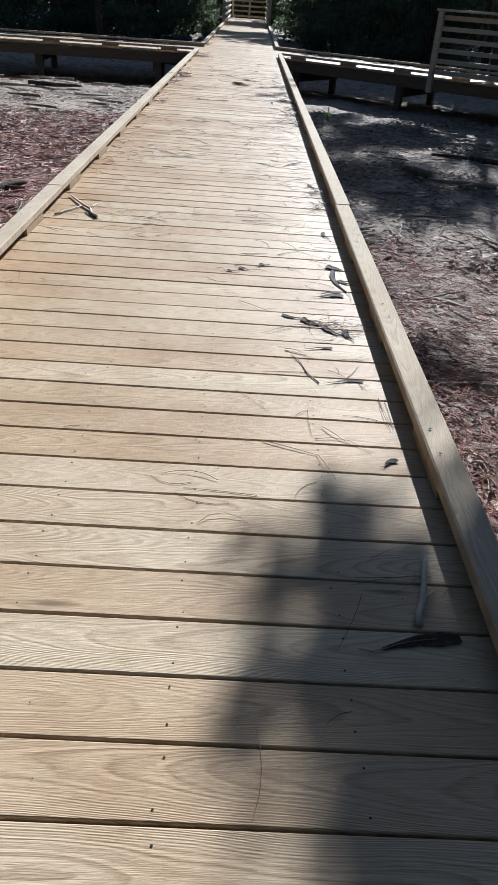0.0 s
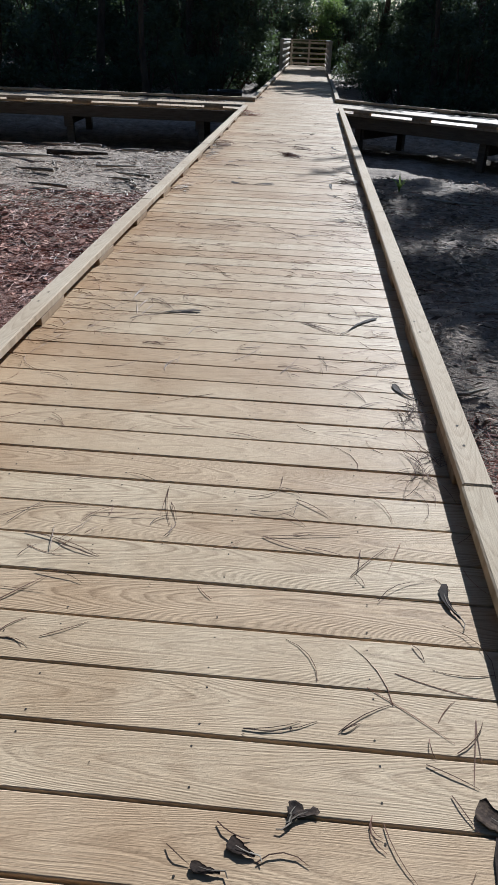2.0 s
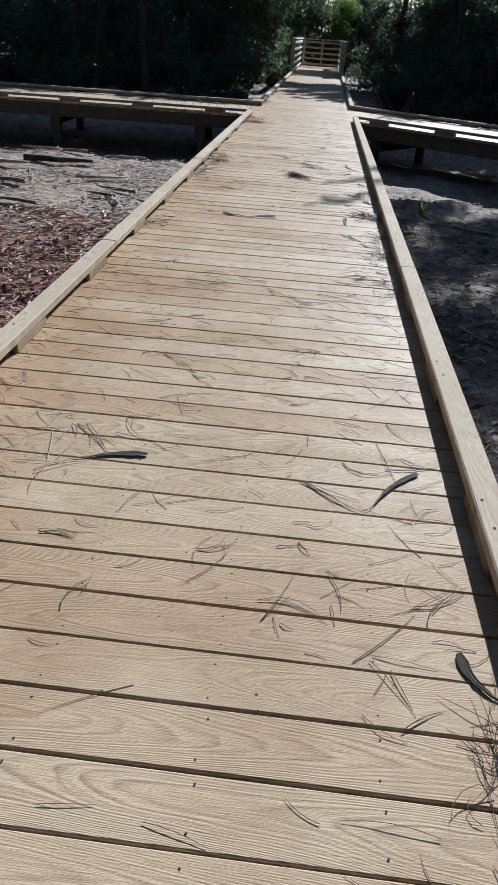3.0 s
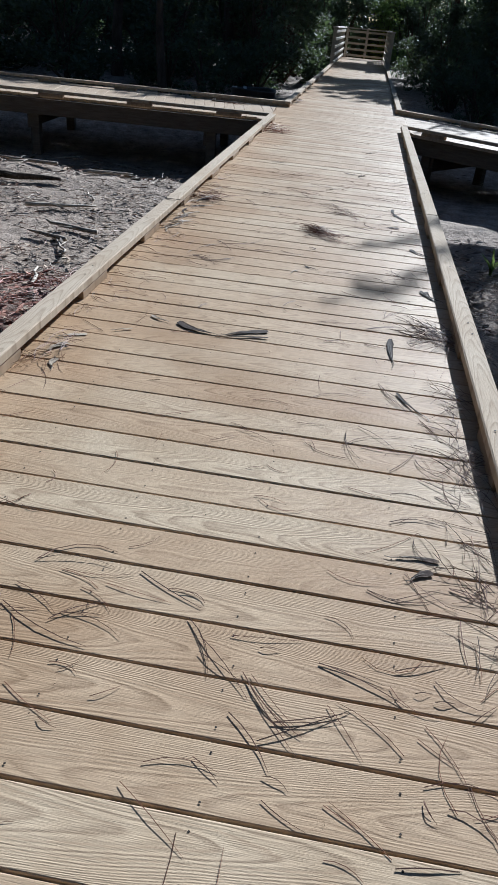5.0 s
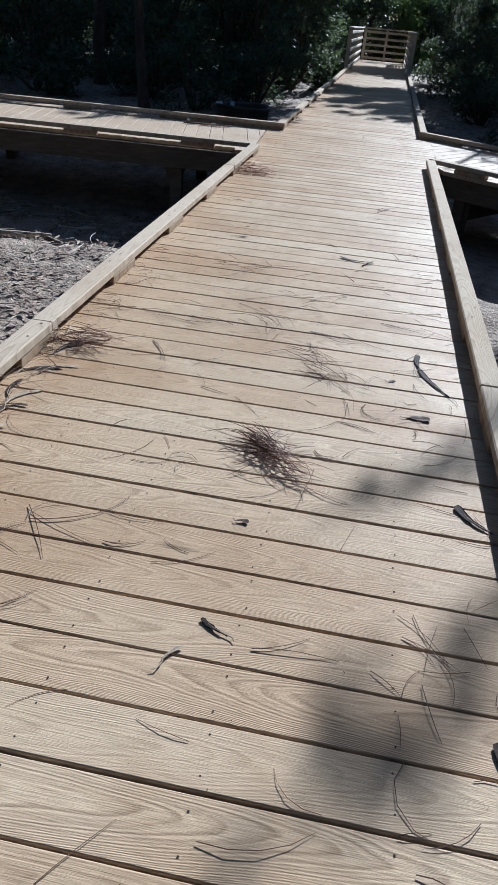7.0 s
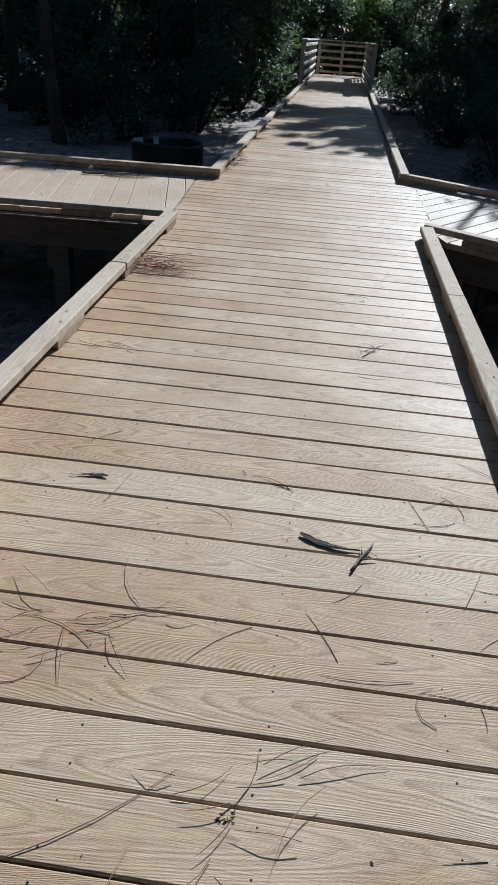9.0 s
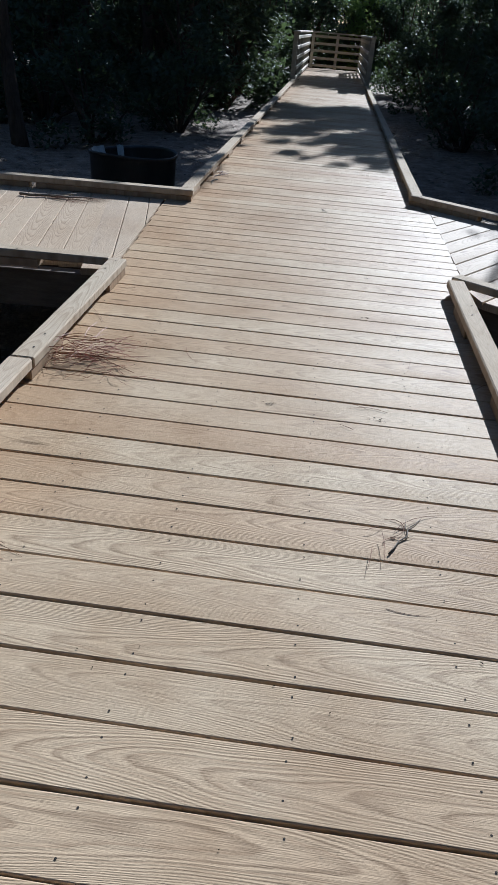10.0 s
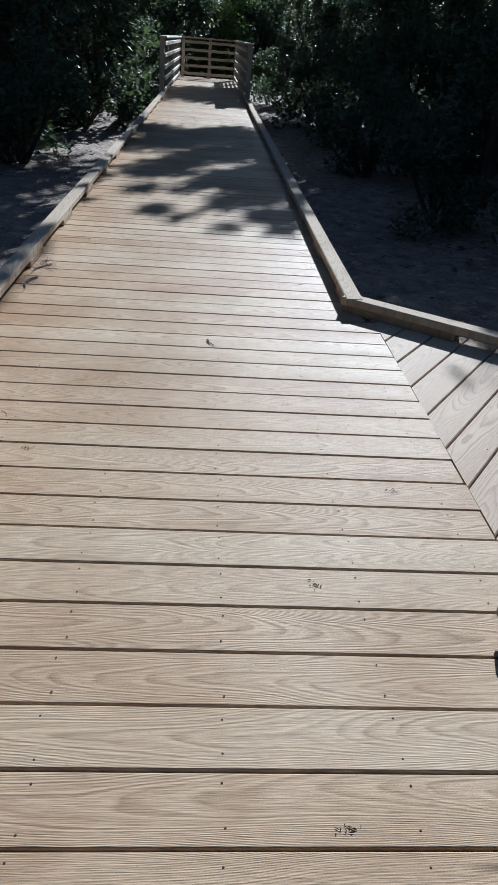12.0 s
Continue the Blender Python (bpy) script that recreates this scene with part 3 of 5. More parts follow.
tree(23, (4.9, 37.6, GZ), 8.5, [in_sun(0.35, 22.3, 5.2, 0.3), in_sun(0.1, 23.0, 5.3, 0.3), in_sun(-0.5, 23.4, 5.3, 0.35), in_sun(0.6, 23.5, 5.4, 0.45), in_sun(-0.1, 24.4, 5.3, 0.4), in_sun(0.5, 25.0, 5.4, 0.5), in_sun(-0.7, 25.2, 5.4, 0.45), in_sun(-0.2, 26.0, 5.4, 0.55), in_sun(0.6, 26.2, 5.4, 0.6), in_sun(-0.9, 26.4, 5.5, 0.4), in_sun(1.4, 23.6, 5.6, 0.8), in_sun(1.6, 25.6, 5.6, 1.0), in_sun(0.5, 21.6, 5.2, 0.22), in_sun(0.2, 26.8, 5.4, 0.4), in_sun(-0.42, 21.5, 5.2, 0.10), in_sun(-0.2, 21.3, 5.2, 0.08), in_sun(0.04, 21.0, 5.2, 0.09), in_sun(0.38, 21.45, 5.2, 0.12), in_sun(0.5, 21.1, 5.2, 0.1), in_sun(-0.6, 22.3, 5.2, 0.12), in_sun(0.1, 21.9, 5.2, 0.14), in_sun(-0.2, 22.4, 5.2, 0.14)],
     15000, 0.15, 0.2, "tall broadleaf tree shading the far deck")
tree(24, (3.6, 45.5, GZ), 8.0, [in_sun(0.6, 31.7, 5.2, 0.5), in_sun(-0.5, 32.9, 5.2, 0.9), in_sun(0.6, 33.4, 5.4, 1.0), in_sun(-0.4, 34.8, 5.4, 1.0), in_sun(0.6, 35.6, 5.4, 0.7)],
     5200, 0.19, 0.2, "tall broadleaf tree behind the end railing")
# the next three trees are added only to darken sunlit ground
tree(27, (9.2, 29.0, GZ), 7.5, [in_sun(x, y, rt.uniform(4.2, 5.4), rt.uniform(0.4, 0.6)) for x, y in [(1.8 + 0.75 * i, 15.2 + 0.75 * j) for i in range(9) for j in range(9)] if 1.2 < (x - 0.77) * 0.588 + (y - 18.14) * 0.809 < 4.6] + [in_sun(2.5, 23.8, 4.8, 0.5), in_sun(3.1, 23.4, 4.8, 0.5), in_sun(1.9, 23.6, 4.8, 0.35)],
     9400, 0.2, 0.2, "tall broadleaf tree added to shade the ground behind the oblique deck")
tree(28, (7.6, 24.0, GZ), 7.0, [in_sun(rt.uniform(1.2, 3.2), rt.uniform(12.6, 15.4), rt.uniform(4.6, 5.4), rt.uniform(0.18, 0.4)) for _ in range(16)],
     3600, 0.14, 0.17, "broadleaf tree added to shade the mud beside the boardwalk")
tree(29, (-5.6, 31.5, GZ), 7.0, [in_sun(-6.4 + 0.5 * i + rt.uniform(-0.1, 0.1), rt.uniform(19.25, 19.75), rt.uniform(4.4, 5.2), rt.uniform(0.32, 0.42)) for i in range(11)],
     3600, 0.2, 0.17, "tall broadleaf tree added to shade the ground below the side deck")
# unseen canopy of the wood on both sides, added to keep light off its floor
for side, x0, x1, y0 in ((-1, -11.5, -2.0, 19.6), (1, 1.9, 10.9, 20.3)):
    cells = [(x0 + 1.05 * i, y0 + 1.15 * j) for j in range(13) for i in range(int((x1 - x0) / 1.05) + 1)]
    cells = [c for c in cells if c[0] < -3.0 or c[0] > 0 or c[1] < 27.0]
    cells = [c for c in cells if math.hypot(c[0] - 1.8, c[1] - 26.8) > 1.0]
    cells = [c for c in cells if rt.random() > (0.03 if side < 0 else 0.05)]
    for n, k in enumerate(range(0, len(cells), 14)):
        group = [in_sun(x + rt.uniform(-0.3, 0.3), y + rt.uniform(-0.3, 0.3), rt.uniform(4.4, 5.6), rt.uniform(0.62, 0.85)) for x, y in cells[k:k + 14]]
        mx, my = sum(c[0] for c in group) / len(group), sum(c[1] for c in group) / len(group)
        tree(70 + n + 20 * (side > 0), (mx + rt.uniform(-1.5, 1.5), my + 1.5, GZ), 6.5, group, 3600, 0.30, 0.14, "tree in the wood with a dense unseen crown added for shade")

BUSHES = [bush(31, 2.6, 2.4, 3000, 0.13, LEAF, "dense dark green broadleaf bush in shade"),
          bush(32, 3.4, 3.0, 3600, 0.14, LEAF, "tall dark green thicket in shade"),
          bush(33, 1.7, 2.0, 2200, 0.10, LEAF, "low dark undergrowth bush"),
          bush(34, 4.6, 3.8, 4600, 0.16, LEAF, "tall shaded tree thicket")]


def plant(kind, x, y, s, turn):
    m = pose(x, y, ground_height(x, y) - 0.02, 0, 0, turn) @ Matrix.Diagonal((s, s, s, 1))
    if kind not in planted:
        planted.add(kind)
        BUSHES[kind].matrix_basis = m
    else:
        copy_thing(BUSHES[kind], pose(x, y, ground_height(x, y) - 0.02, 0, 0, turn)).scale = (s, s, s)


planted = set()
rb = random.Random(77)
# left wood
for x, y, k, s in ((-3.4, 24.2, 2, 0.9), (-2.6, 26.4, 2, 1.0), (-4.6, 25.6, 0, 0.9), (-6.6, 24.4, 0, 0.9), (-8.8, 25.0, 0, 1.0), (-3.0, 28.6, 0, 1.1), (-5.4, 28.4, 1, 1.0), (-7.9, 27.8, 1, 1.0), (-10.6, 27.0, 1, 1.0), (-2.5, 31.2, 0, 1.2),
                   (-4.2, 32.4, 1, 1.1), (-6.8, 31.6, 1, 1.2), (-9.6, 31.0, 3, 0.9), (-12.8, 30.4, 3, 0.9), (-2.6, 34.6, 1, 1.0), (-4.6, 36.2, 3, 0.9), (-7.4, 35.4, 3, 1.0), (-10.8, 35.2, 3, 1.0), (-13.2, 25.6, 1, 0.9), (-14.6, 22.6, 0, 1.0), (-3.0, 38.6, 1, 1.0)):
    plant(k, x, y, s, rb.uniform(0, 360))
# right wood
for x, y, k, s in ((2.5, 24.0, 2, 0.8), (3.9, 23.0, 0, 0.9), (2.3, 27.2, 2, 0.9), (3.7, 26.2, 0, 1.0), (5.4, 24.6, 1, 0.9), (2.5, 30.2, 2, 1.1), (4.2, 29.4, 0, 1.2), (6.2, 28.2, 1, 1.1), (2.5, 33.2, 2, 1.2), (4.2, 32.8, 1, 1.0), (6.8, 31.6, 3, 0.9), (2.6, 36.2, 0, 1.0), (4.6, 36.2, 1, 1.1),
                   (7.6, 35.4, 3, 1.0), (7.6, 22.4, 0, 1.1), (9.2, 25.4, 1, 1.1), (10.2, 29.6, 3, 0.9), (8.4, 19.6, 0, 1.0), (10.6, 21.4, 1, 1.0), (11.6, 17.6, 1, 1.0), (13.4, 24.8, 3, 0.9), (2.4, 38.8, 1, 0.9)):
    plant(k, x, y, s, rb.uniform(0, 360))
# far wood, closing the view
for i in range(34):
    x = -34 + 2.05 * i + rb.uniform(-0.6, 0.6)
    y = 44.5 + 0.012 * (x ** 2) * -1 + rb.uniform(-0.8, 1.6) + (2.0 if abs(x) < 3 else 0)
    if -0.5 < x < 5.5:
        plant(1, x, y + 3, 1.0, rb.uniform(0, 360))
        plant(1, x + 1.0, y + 4.2, 1.15, rb.uniform(0, 360))
        continue
    plant(3, x, max(28, y), rb.uniform(1.0, 1.25), rb.uniform(0, 360))
for i in range(22):
    x = -46 + 4.3 * i + rb.uniform(-1, 1)
    plant(3, x, 56 + rb.uniform(-2, 3), 1.2 if 0 < x < 7 else rb.uniform(1.9, 2.4), rb.uniform(0, 360))
for i in range(9):
    plant(3, -19 + rb.uniform(-2, 2), 2 + 3.0 * i, rb.uniform(0.9, 1.1), rb.uniform(0, 360))
    plant(3, 17 + rb.uniform(-2, 2), 0 + 3.0 * i, rb.uniform(0.9, 1.1), rb.uniform(0, 360))

# tall wood round the clearing and behind the walk, crowns unseen, added to block sky light
for i in range(12):
    plant(3, -11.5 + rb.uniform(-1.5, 1), -9 + 2.5 * i, rb.uniform(2.3, 2.9), rb.uniform(0, 360))
    plant(3, 12.5 + rb.uniform(-1, 1.5), -9 + 2.5 * i, rb.uniform(2.3, 2.9), rb.uniform(0, 360))
for i in range(10):
    plant(3, -10 + 2.3 * i, -8 + rb.uniform(-1.5, 1), rb.uniform(2.3, 2.8), rb.uniform(0, 360))
    plant(3, -11 + 2.5 * i, -13 + rb.uniform(-1.5, 1), rb.uniform(3.0, 3.6), rb.uniform(0, 360))
for i in range(30):
    x = -42 + 2.9 * i + rb.uniform(-1, 1)
    plant(3, x, 50.5 + rb.uniform(-1, 1.5), 0.9 if 0 < x < 6 else rb.uniform(1.5, 1.9), rb.uniform(0, 360))
for i in range(56):
    plant(1, -45 + 1.65 * i + rb.uniform(-0.4, 0.4), 61 + rb.uniform(-0.8, 1.5), rb.uniform(1.6, 1.9), rb.uniform(0, 360))
# saplings behind the end railing, their sunlit look put into a brighter leaf colour
bright = tagged(bush(41, 4.2, 3.2, 3600, 0.15, LEAF_LIGHT, "yellow-green sapling leaves behind the railing, coloured brighter as sunlit"), category="bush")
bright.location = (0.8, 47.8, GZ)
# trunks standing in the wood
for i, (x, y, r) in enumerate(((-4.0, 23.2, 0.11), (-6.0, 26.8, 0.16), (-8.4, 23.6, 0.12), (-3.4, 30.0, 0.13), (3.2, 25.2, 0.10), (5.0, 27.4, 0.14), (-10.4, 24.6, 0.15), (7.2, 24.0, 0.13))):
    tree(60 + i, (x, y, GZ), 4.2 + 0.1 * (y - 22), [(x + rb.uniform(-0.5, 0.5), y + rb.uniform(-0.5, 0.5) + 0.6, 2.4 + 0.25 * j + (y - 22) * 0.1, 0.6) for j in range(3)], 500, 0.14, r, "slender dark trunk standing in the shaded wood")

# ---- small plants by the deck ----


def weed(m, seed, height, n, material, label):
    rng = random.Random(seed)
    root = tagged(new("weed"), label, "weed")
    root.matrix_basis = m
    for _ in range(n):
        a, lean = rng.uniform(0, 6.283), rng.uniform(0.15, 0.7)
        h = height * rng.uniform(0.6, 1.1)
        w = 0.012 * rng.uniform(0.7, 1.4)
        vs, fs = [], []
        for i in range(6):
            s = i / 5
            c = Vector((math.cos(a) * lean * h * s ** 1.6, math.sin(a) * lean * h * s ** 1.6, h * s * (1 - 0.25 * s)))
            ww = w * (1.2 - s) * (0.6 + s)
            t = Vector((-math.sin(a), math.cos(a), 0))
            vs += [c - t * ww, c + Vector((0, 0, 0.003)), c + t * ww]
        for i in range(5):
            b = 3 * i
            fs += [(b, b + 1, b + 4, b + 3), (b + 1, b + 2, b + 5, b + 4)]
        raw("leaf", vs, fs, material, root)
    return root


weed(pose(1.42, 13.3, ground_height(1.42, 13.3)), 3, 0.26, 14, LEAF_LIGHT, "small bright yellow-green weed on bare mud")
weed(pose(2.7, 24.4, ground_height(2.7, 24.4)), 5, 0.5, 18, LEAF_LIGHT, "green fern-like weed at the edge of the wood")

# ---- needles, leaves and twigs on the deck ----


def needle(vs, fs, rng, p, a, length, bend, lift=0.0, r=0.0011):
    pts = []
    n = 5
    x, y = p.x, p.y
    for i in range(n):
        s = i / (n - 1)
        pts.append(Vector((x, y, p.z + r + lift * math.sin(math.pi * min(1, s + 0.1)) + 0.0006)))
        x += math.cos(a + bend * s) * length / (n - 1)
        y += math.sin(a + bend * s) * length / (n - 1)
    tube(vs, fs, pts, [r, r, r * 0.9, r * 0.8, r * 0.4], 3)


def tuft(x, y, seed, n, size, stretch, turn, material, label, z=0.0, high=0.018):
    """A loose tuft of fallen pine needles, most of them lying one way."""
    rng = random.Random(seed)
    vs, fs = [], []
    if n < 30:
        n = int(n * 0.6)
    for i in range(n):
        q = Matrix.Rotation(turn, 3, "Z") @ Vector((rng.gauss(0, size * stretch), rng.gauss(0, size), 0))
        a = turn + rng.gauss(0, 0.7) + (math.pi if rng.random() < 0.5 else 0)
        needle(vs, fs, rng, Vector((q.x, q.y, rng.random() ** 2 * high)), a, rng.uniform(0.06, 0.17), rng.gauss(0, 0.5), rng.uniform(0, 0.010), 0.0011 if n > 100 else 0.0009)
    ob = raw("pine_needle_tuft", vs, fs, material)
    ob.location = (x, y, z)
    return tagged(ob, label, "pine needles", kind="stuff")


def spray(x, y, turn, seed, bundles, material, label, length=0.17, spread=0.04, z=0.0, fan=0.8, bend=0.9, high=0.0, r=0.0009):
    """Fallen pine needles still joined in threes at the sheath, crossing one another."""
    rng = random.Random(seed)
    vs, fs = [], []
    a0 = radians(turn)
    for i in range((bundles + 1) // 2):
        p = Vector((rng.gauss(0, spread), rng.gauss(0, spread), rng.random() * high))
        a = a0 + rng.gauss(0, fan) + (math.pi if rng.random() < 0.4 else 0)
        curve, l = rng.gauss(0, bend), length * rng.uniform(0.7, 1.25)
        needle(vs, fs, rng, p, a + math.pi, 0.010, 0.0, 0.0, r * 1.5)
        for k in range(rng.choice((1, 2, 2, 3))):
            needle(vs, fs, rng, p, a + rng.gauss(0, 0.30), l * rng.choice((0.35, 0.7, 1.0, 1.0)) * rng.uniform(0.85, 1.1), curve * rng.choice((1, 1, -1)) + rng.gauss(0, 0.6), rng.uniform(0, 0.004), r)
    for i in range(bundles):
        p = Vector((rng.gauss(0, spread * 2.2), rng.gauss(0, spread * 2.2), 0))
        needle(vs, fs, rng, p, rng.uniform(0, 6.283), rng.uniform(0.015, 0.09), rng.gauss(0, 1.2), rng.uniform(0, 0.003), r)
    ob = raw("pine_needle_spray", vs, fs, material)
    ob.location = (x, y, z)
    return tagged(ob, label, "pine needles", kind="stuff")


T = "loose tuft of brown pine needles lying on the planks"
tuft(-0.04, 11.47, 1, 150, 0.022, 2.9, 2.3, NEEDLE, "thick tuft of dark brown pine needles on the planks", high=0.03)
tuft(-0.90, 12.06, 2, 110, 0.04, 1.6, 0.3, NEEDLE, "thick tuft of brown pine needles against the kerb", high=0.05)
tuft(0.09, 12.10, 3, 34, 0.04, 2.4, 2.3, NEEDLE, T)
tuft(-0.19, 12.52, 4, 26, 0.05, 1.8, 2.0, NEEDLE, T)
tuft(-0.43, 13.30, 5, 26, 0.03, 3.0, 0.4, NEEDLE, T)
tuft(-0.01, 12.93, 6, 22, 0.05, 2.0, 0.5, NEEDLE, T)
tuft(-0.85, 12.46, 7, 18, 0.03, 2.0, 0.2, NEEDLE, T)
tuft(-0.88, 15.93, 8, 120, 0.045, 1.5, 0.4, RED_NEEDLE, "thick tuft of rust-red pine needles against the kerb", high=0.07)
tuft(-0.74, 15.80, 9, 20, 0.03, 2.4, -0.2, RED_NEEDLE, "sparse rust-red pine needles on the planks")
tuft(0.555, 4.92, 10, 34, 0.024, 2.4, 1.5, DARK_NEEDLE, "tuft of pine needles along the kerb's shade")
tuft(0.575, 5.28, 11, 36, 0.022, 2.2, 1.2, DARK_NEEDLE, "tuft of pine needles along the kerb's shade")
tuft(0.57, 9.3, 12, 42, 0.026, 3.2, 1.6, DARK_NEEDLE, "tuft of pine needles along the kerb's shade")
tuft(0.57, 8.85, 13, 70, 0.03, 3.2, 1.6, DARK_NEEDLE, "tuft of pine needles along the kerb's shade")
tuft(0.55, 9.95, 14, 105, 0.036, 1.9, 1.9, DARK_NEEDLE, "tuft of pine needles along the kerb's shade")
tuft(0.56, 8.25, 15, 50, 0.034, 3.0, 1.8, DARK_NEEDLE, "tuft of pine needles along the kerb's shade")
tuft(0.50, 3.02, 16, 44, 0.05, 1.6, 0.4, NEEDLE, "tuft of pine needles round fallen leaves")
tuft(-0.92, 11.28, 32, 34, 0.02, 3.4, 1.4, PALE_LEAF, "pale dead grass strands caught under the kerb", high=0.06)
tuft(-0.93, 11.72, 33, 26, 0.02, 3.0, 1.3, PALE_LEAF, "pale dead grass strands caught under the kerb", high=0.06)
tuft(-0.90, 9.25, 34, 34, 0.025, 3.0, 1.2, NEEDLE, "needles and straw caught under the kerb", high=0.04)
tuft(0.18, 15.03, 27, 8, 0.02, 3.0, 1.0, NEEDLE, "few stray pine needles on the planks")
tuft(-0.86, 14.77, 28, 8, 0.02, 3.0, 0.2, NEEDLE, "few stray pine needles on the planks")
tuft(-0.93, 19.9, 29, 30, 0.02, 3.0, 1.5, NEEDLE, "pine needles caught under the kerb")
tuft(-1.80, 18.40, 30, 60, 0.03, 3.4, 0.1, NEEDLE, "drift of needles and twigs below the side kerb")

S = "long brown pine needles joined at the base, fallen across the planks"
for i, (x, y, turn, n, l) in enumerate((
        (0.25, 15.05, 70, 2, 0.12), (-0.77, 14.80, 25, 2, 0.17), (-0.05, 13.92, 10, 1, 0.15), (-0.50, 7.0, 20, 4, 0.16), (-0.30, 6.85, 165, 4, 0.16), (0.10, 6.9, 150, 3, 0.15), (-0.75, 5.95, 0, 3, 0.18), (-0.62, 8.35, 40, 3, 0.15), (-0.45, 7.4, 15, 4, 0.16), (0.2, 7.2, 150, 3, 0.15))):
    spray(x, y, turn, 300 + i, n, NEEDLE, S, l, 0.028, high=0.006 if n > 4 else 0.0)


def fallen_needles(x, y, rows):
    """Single long needles about a place: where each begins, its turn in degrees, length and bend."""
    rng = random.Random(int(1000 * (x + 3 * y)))
    vs, fs = [], []
    for nx, ny, turn, length, bend in rows:
        needle(vs, fs, rng, Vector((nx, ny, 0)), radians(turn), length, bend, rng.uniform(0.001, 0.006), rng.uniform(0.0008, 0.0013))
        if rng.random() < 0.25:
            needle(vs, fs, rng, Vector((nx, ny, 0)), radians(turn) + rng.gauss(0, 0.07), length * rng.uniform(0.6, 1.0), bend + rng.gauss(0, 0.25), rng.uniform(0, 0.004), 0.0009)
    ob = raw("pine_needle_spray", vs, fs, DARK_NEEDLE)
    ob.location = (x, y, 0)
    return tagged(ob, S, "pine needles", kind="stuff")


fallen_needles(0.30, 2.22, ((0.036, -0.13, -70, 0.126, 0), (-0.119, -0.07, -21, 0.166, 0), (0.037, -0.042, 11, 0.206, -1.8), (0.062, 0.029, -52, 0.111, 0.1), (-0.015, 0.091, 44, 0.054, -0), (0.024, 0.131, -91, 0.153, 0.1),))
fallen_needles(0.50, 2.54, ((0.083, -0.109, -88, 0.169, -0.1), (0.066, -0.084, -92, 0.228, 0.2), (-0.077, -0.027, 66, 0.054, -0.3), (0.008, 0.04, -75, 0.084, 0.2), (-0.022, 0.052, 57, 0.11, 0.3), (-0.085, 0.101, -46, 0.082, 0.5),))
fallen_needles(0.31, 2.82, ((0.144, -0.083, 0, 0.127, 0.5), (-0.047, -0.031, -20, 0.121, -0.4), (-0.042, -0.021, -17, 0.09, -0.5), (-0.067, 0.144, 45, 0.19, -1),))
fallen_needles(0.09, 3.25, ((0.001, 0.002, -41, 0.17, 0.2),))
fallen_needles(0.18, 3.78, ((-0.049, -0.132, 36, 0.094, -1.6), (-0.198, -0.117, -41, 0.051, 0.3), (-0.12, -0.07, -44, 0.066, 1), (0.161, -0.045, -75, 0.11, 0.5), (0.143, -0.032, -108, 0.074, 1.6), (-0.094, 0.12, -2, 0.15, 0.7), (0.09, 0.132, 44, 0.138, -0.4), (0.096, 0.135, 31, 0.046, 0),))
fallen_needles(0.47, 3.89, ((-0.004, -0.09, -63, 0.074, 0.1), (-0.041, -0.032, -22, 0.098, -0.1), (0.021, -0.002, 37, 0.106, 0.7), (-0.028, 0.024, -96, 0.044, 0.7), (0.071, 0.08, -102, 0.158, -0),))
fallen_needles(-0.46, 4.21, ((0.001, -0.133, 4, 0.075, -1), (0.085, -0.121, 27, 0.108, 0.2), (-0.007, -0.112, 55, 0.064, -0.5), (-0.045, -0.016, 47, 0.128, 0.1), (0.005, 0.091, 1, 0.126, -0.7), (-0.061, 0.138, 63, 0.069, -0.3), (0.012, 0.17, 102, 0.108, 0),))
fallen_needles(0.36, 4.30, ((0.078, -0.146, -47, 0.05, -0.8), (0.014, -0.009, 56, 0.156, -1), (-0.049, 0.071, 54, 0.17, -0.1), (-0.037, 0.081, -50, 0.049, -0.5),))
fallen_needles(-0.42, 4.48, ((-0.024, -0.06, -27, 0.127, 0.2), (-0.019, -0.052, 53, 0.119, 0.4), (-0.116, -0.033, -10, 0.229, -0.4), (0.039, -0.02, 42, 0.041, 0.6), (0.246, -0.006, 55, 0.08, 0.9), (-0.179, 0.001, 62, 0.145, -0.1), (-0.209, 0.031, 36, 0.247, -0.9), (0.013, 0.032, 61, 0.152, -1), (0.2, 0.038, 72, 0.074, -1.2), (0.02, 0.072, 3, 0.303, -0),))
fallen_needles(0.14, 4.59, ((0.058, -0.116, -8, 0.121, -0.3), (0.202, -0.11, -96, 0.104, -0.1), (-0.055, -0.082, 8, 0.234, -0), (-0.055, -0.082, -25, 0.128, 0.2), (0.027, -0.067, 23, 0.065, -0.1), (-0.007, 0.028, -30, 0.087, -0.4), (-0.094, 0.03, -6, 0.152, 1.2), (0.025, 0.032, 80, 0.087, 0), (-0.107, 0.099, 9, 0.12, 1.1), (0.031, 0.103, -30, 0.124, -0.4), (-0.028, 0.154, 0, 0.087, -1.1),))
fallen_needles(-0.19, 4.67, ((0.008, -0.039, -63, 0.113, -0.5), (-0.011, 0.04, -86, 0.189, 0.3),))
fallen_needles(0.13, 4.81, ((-0.004, -0.002, -88, 0.065, -0.4),))
fallen_needles(0.37, 5.45, ((0.013, -0.141, 44, 0.109, -0.4), (-0.063, -0.111, -49, 0.105, 0.8), (-0.037, -0.057, 59, 0.074, 0.2), (0.003, 0.013, -69, 0.106, 0), (-0.078, 0.023, 44, 0.23, 0.2), (-0.041, 0.034, -51, 0.161, -0.3), (0.103, 0.111, 18, 0.077, -1.2), (0.097, 0.148, 83, 0.126, -0.8),))
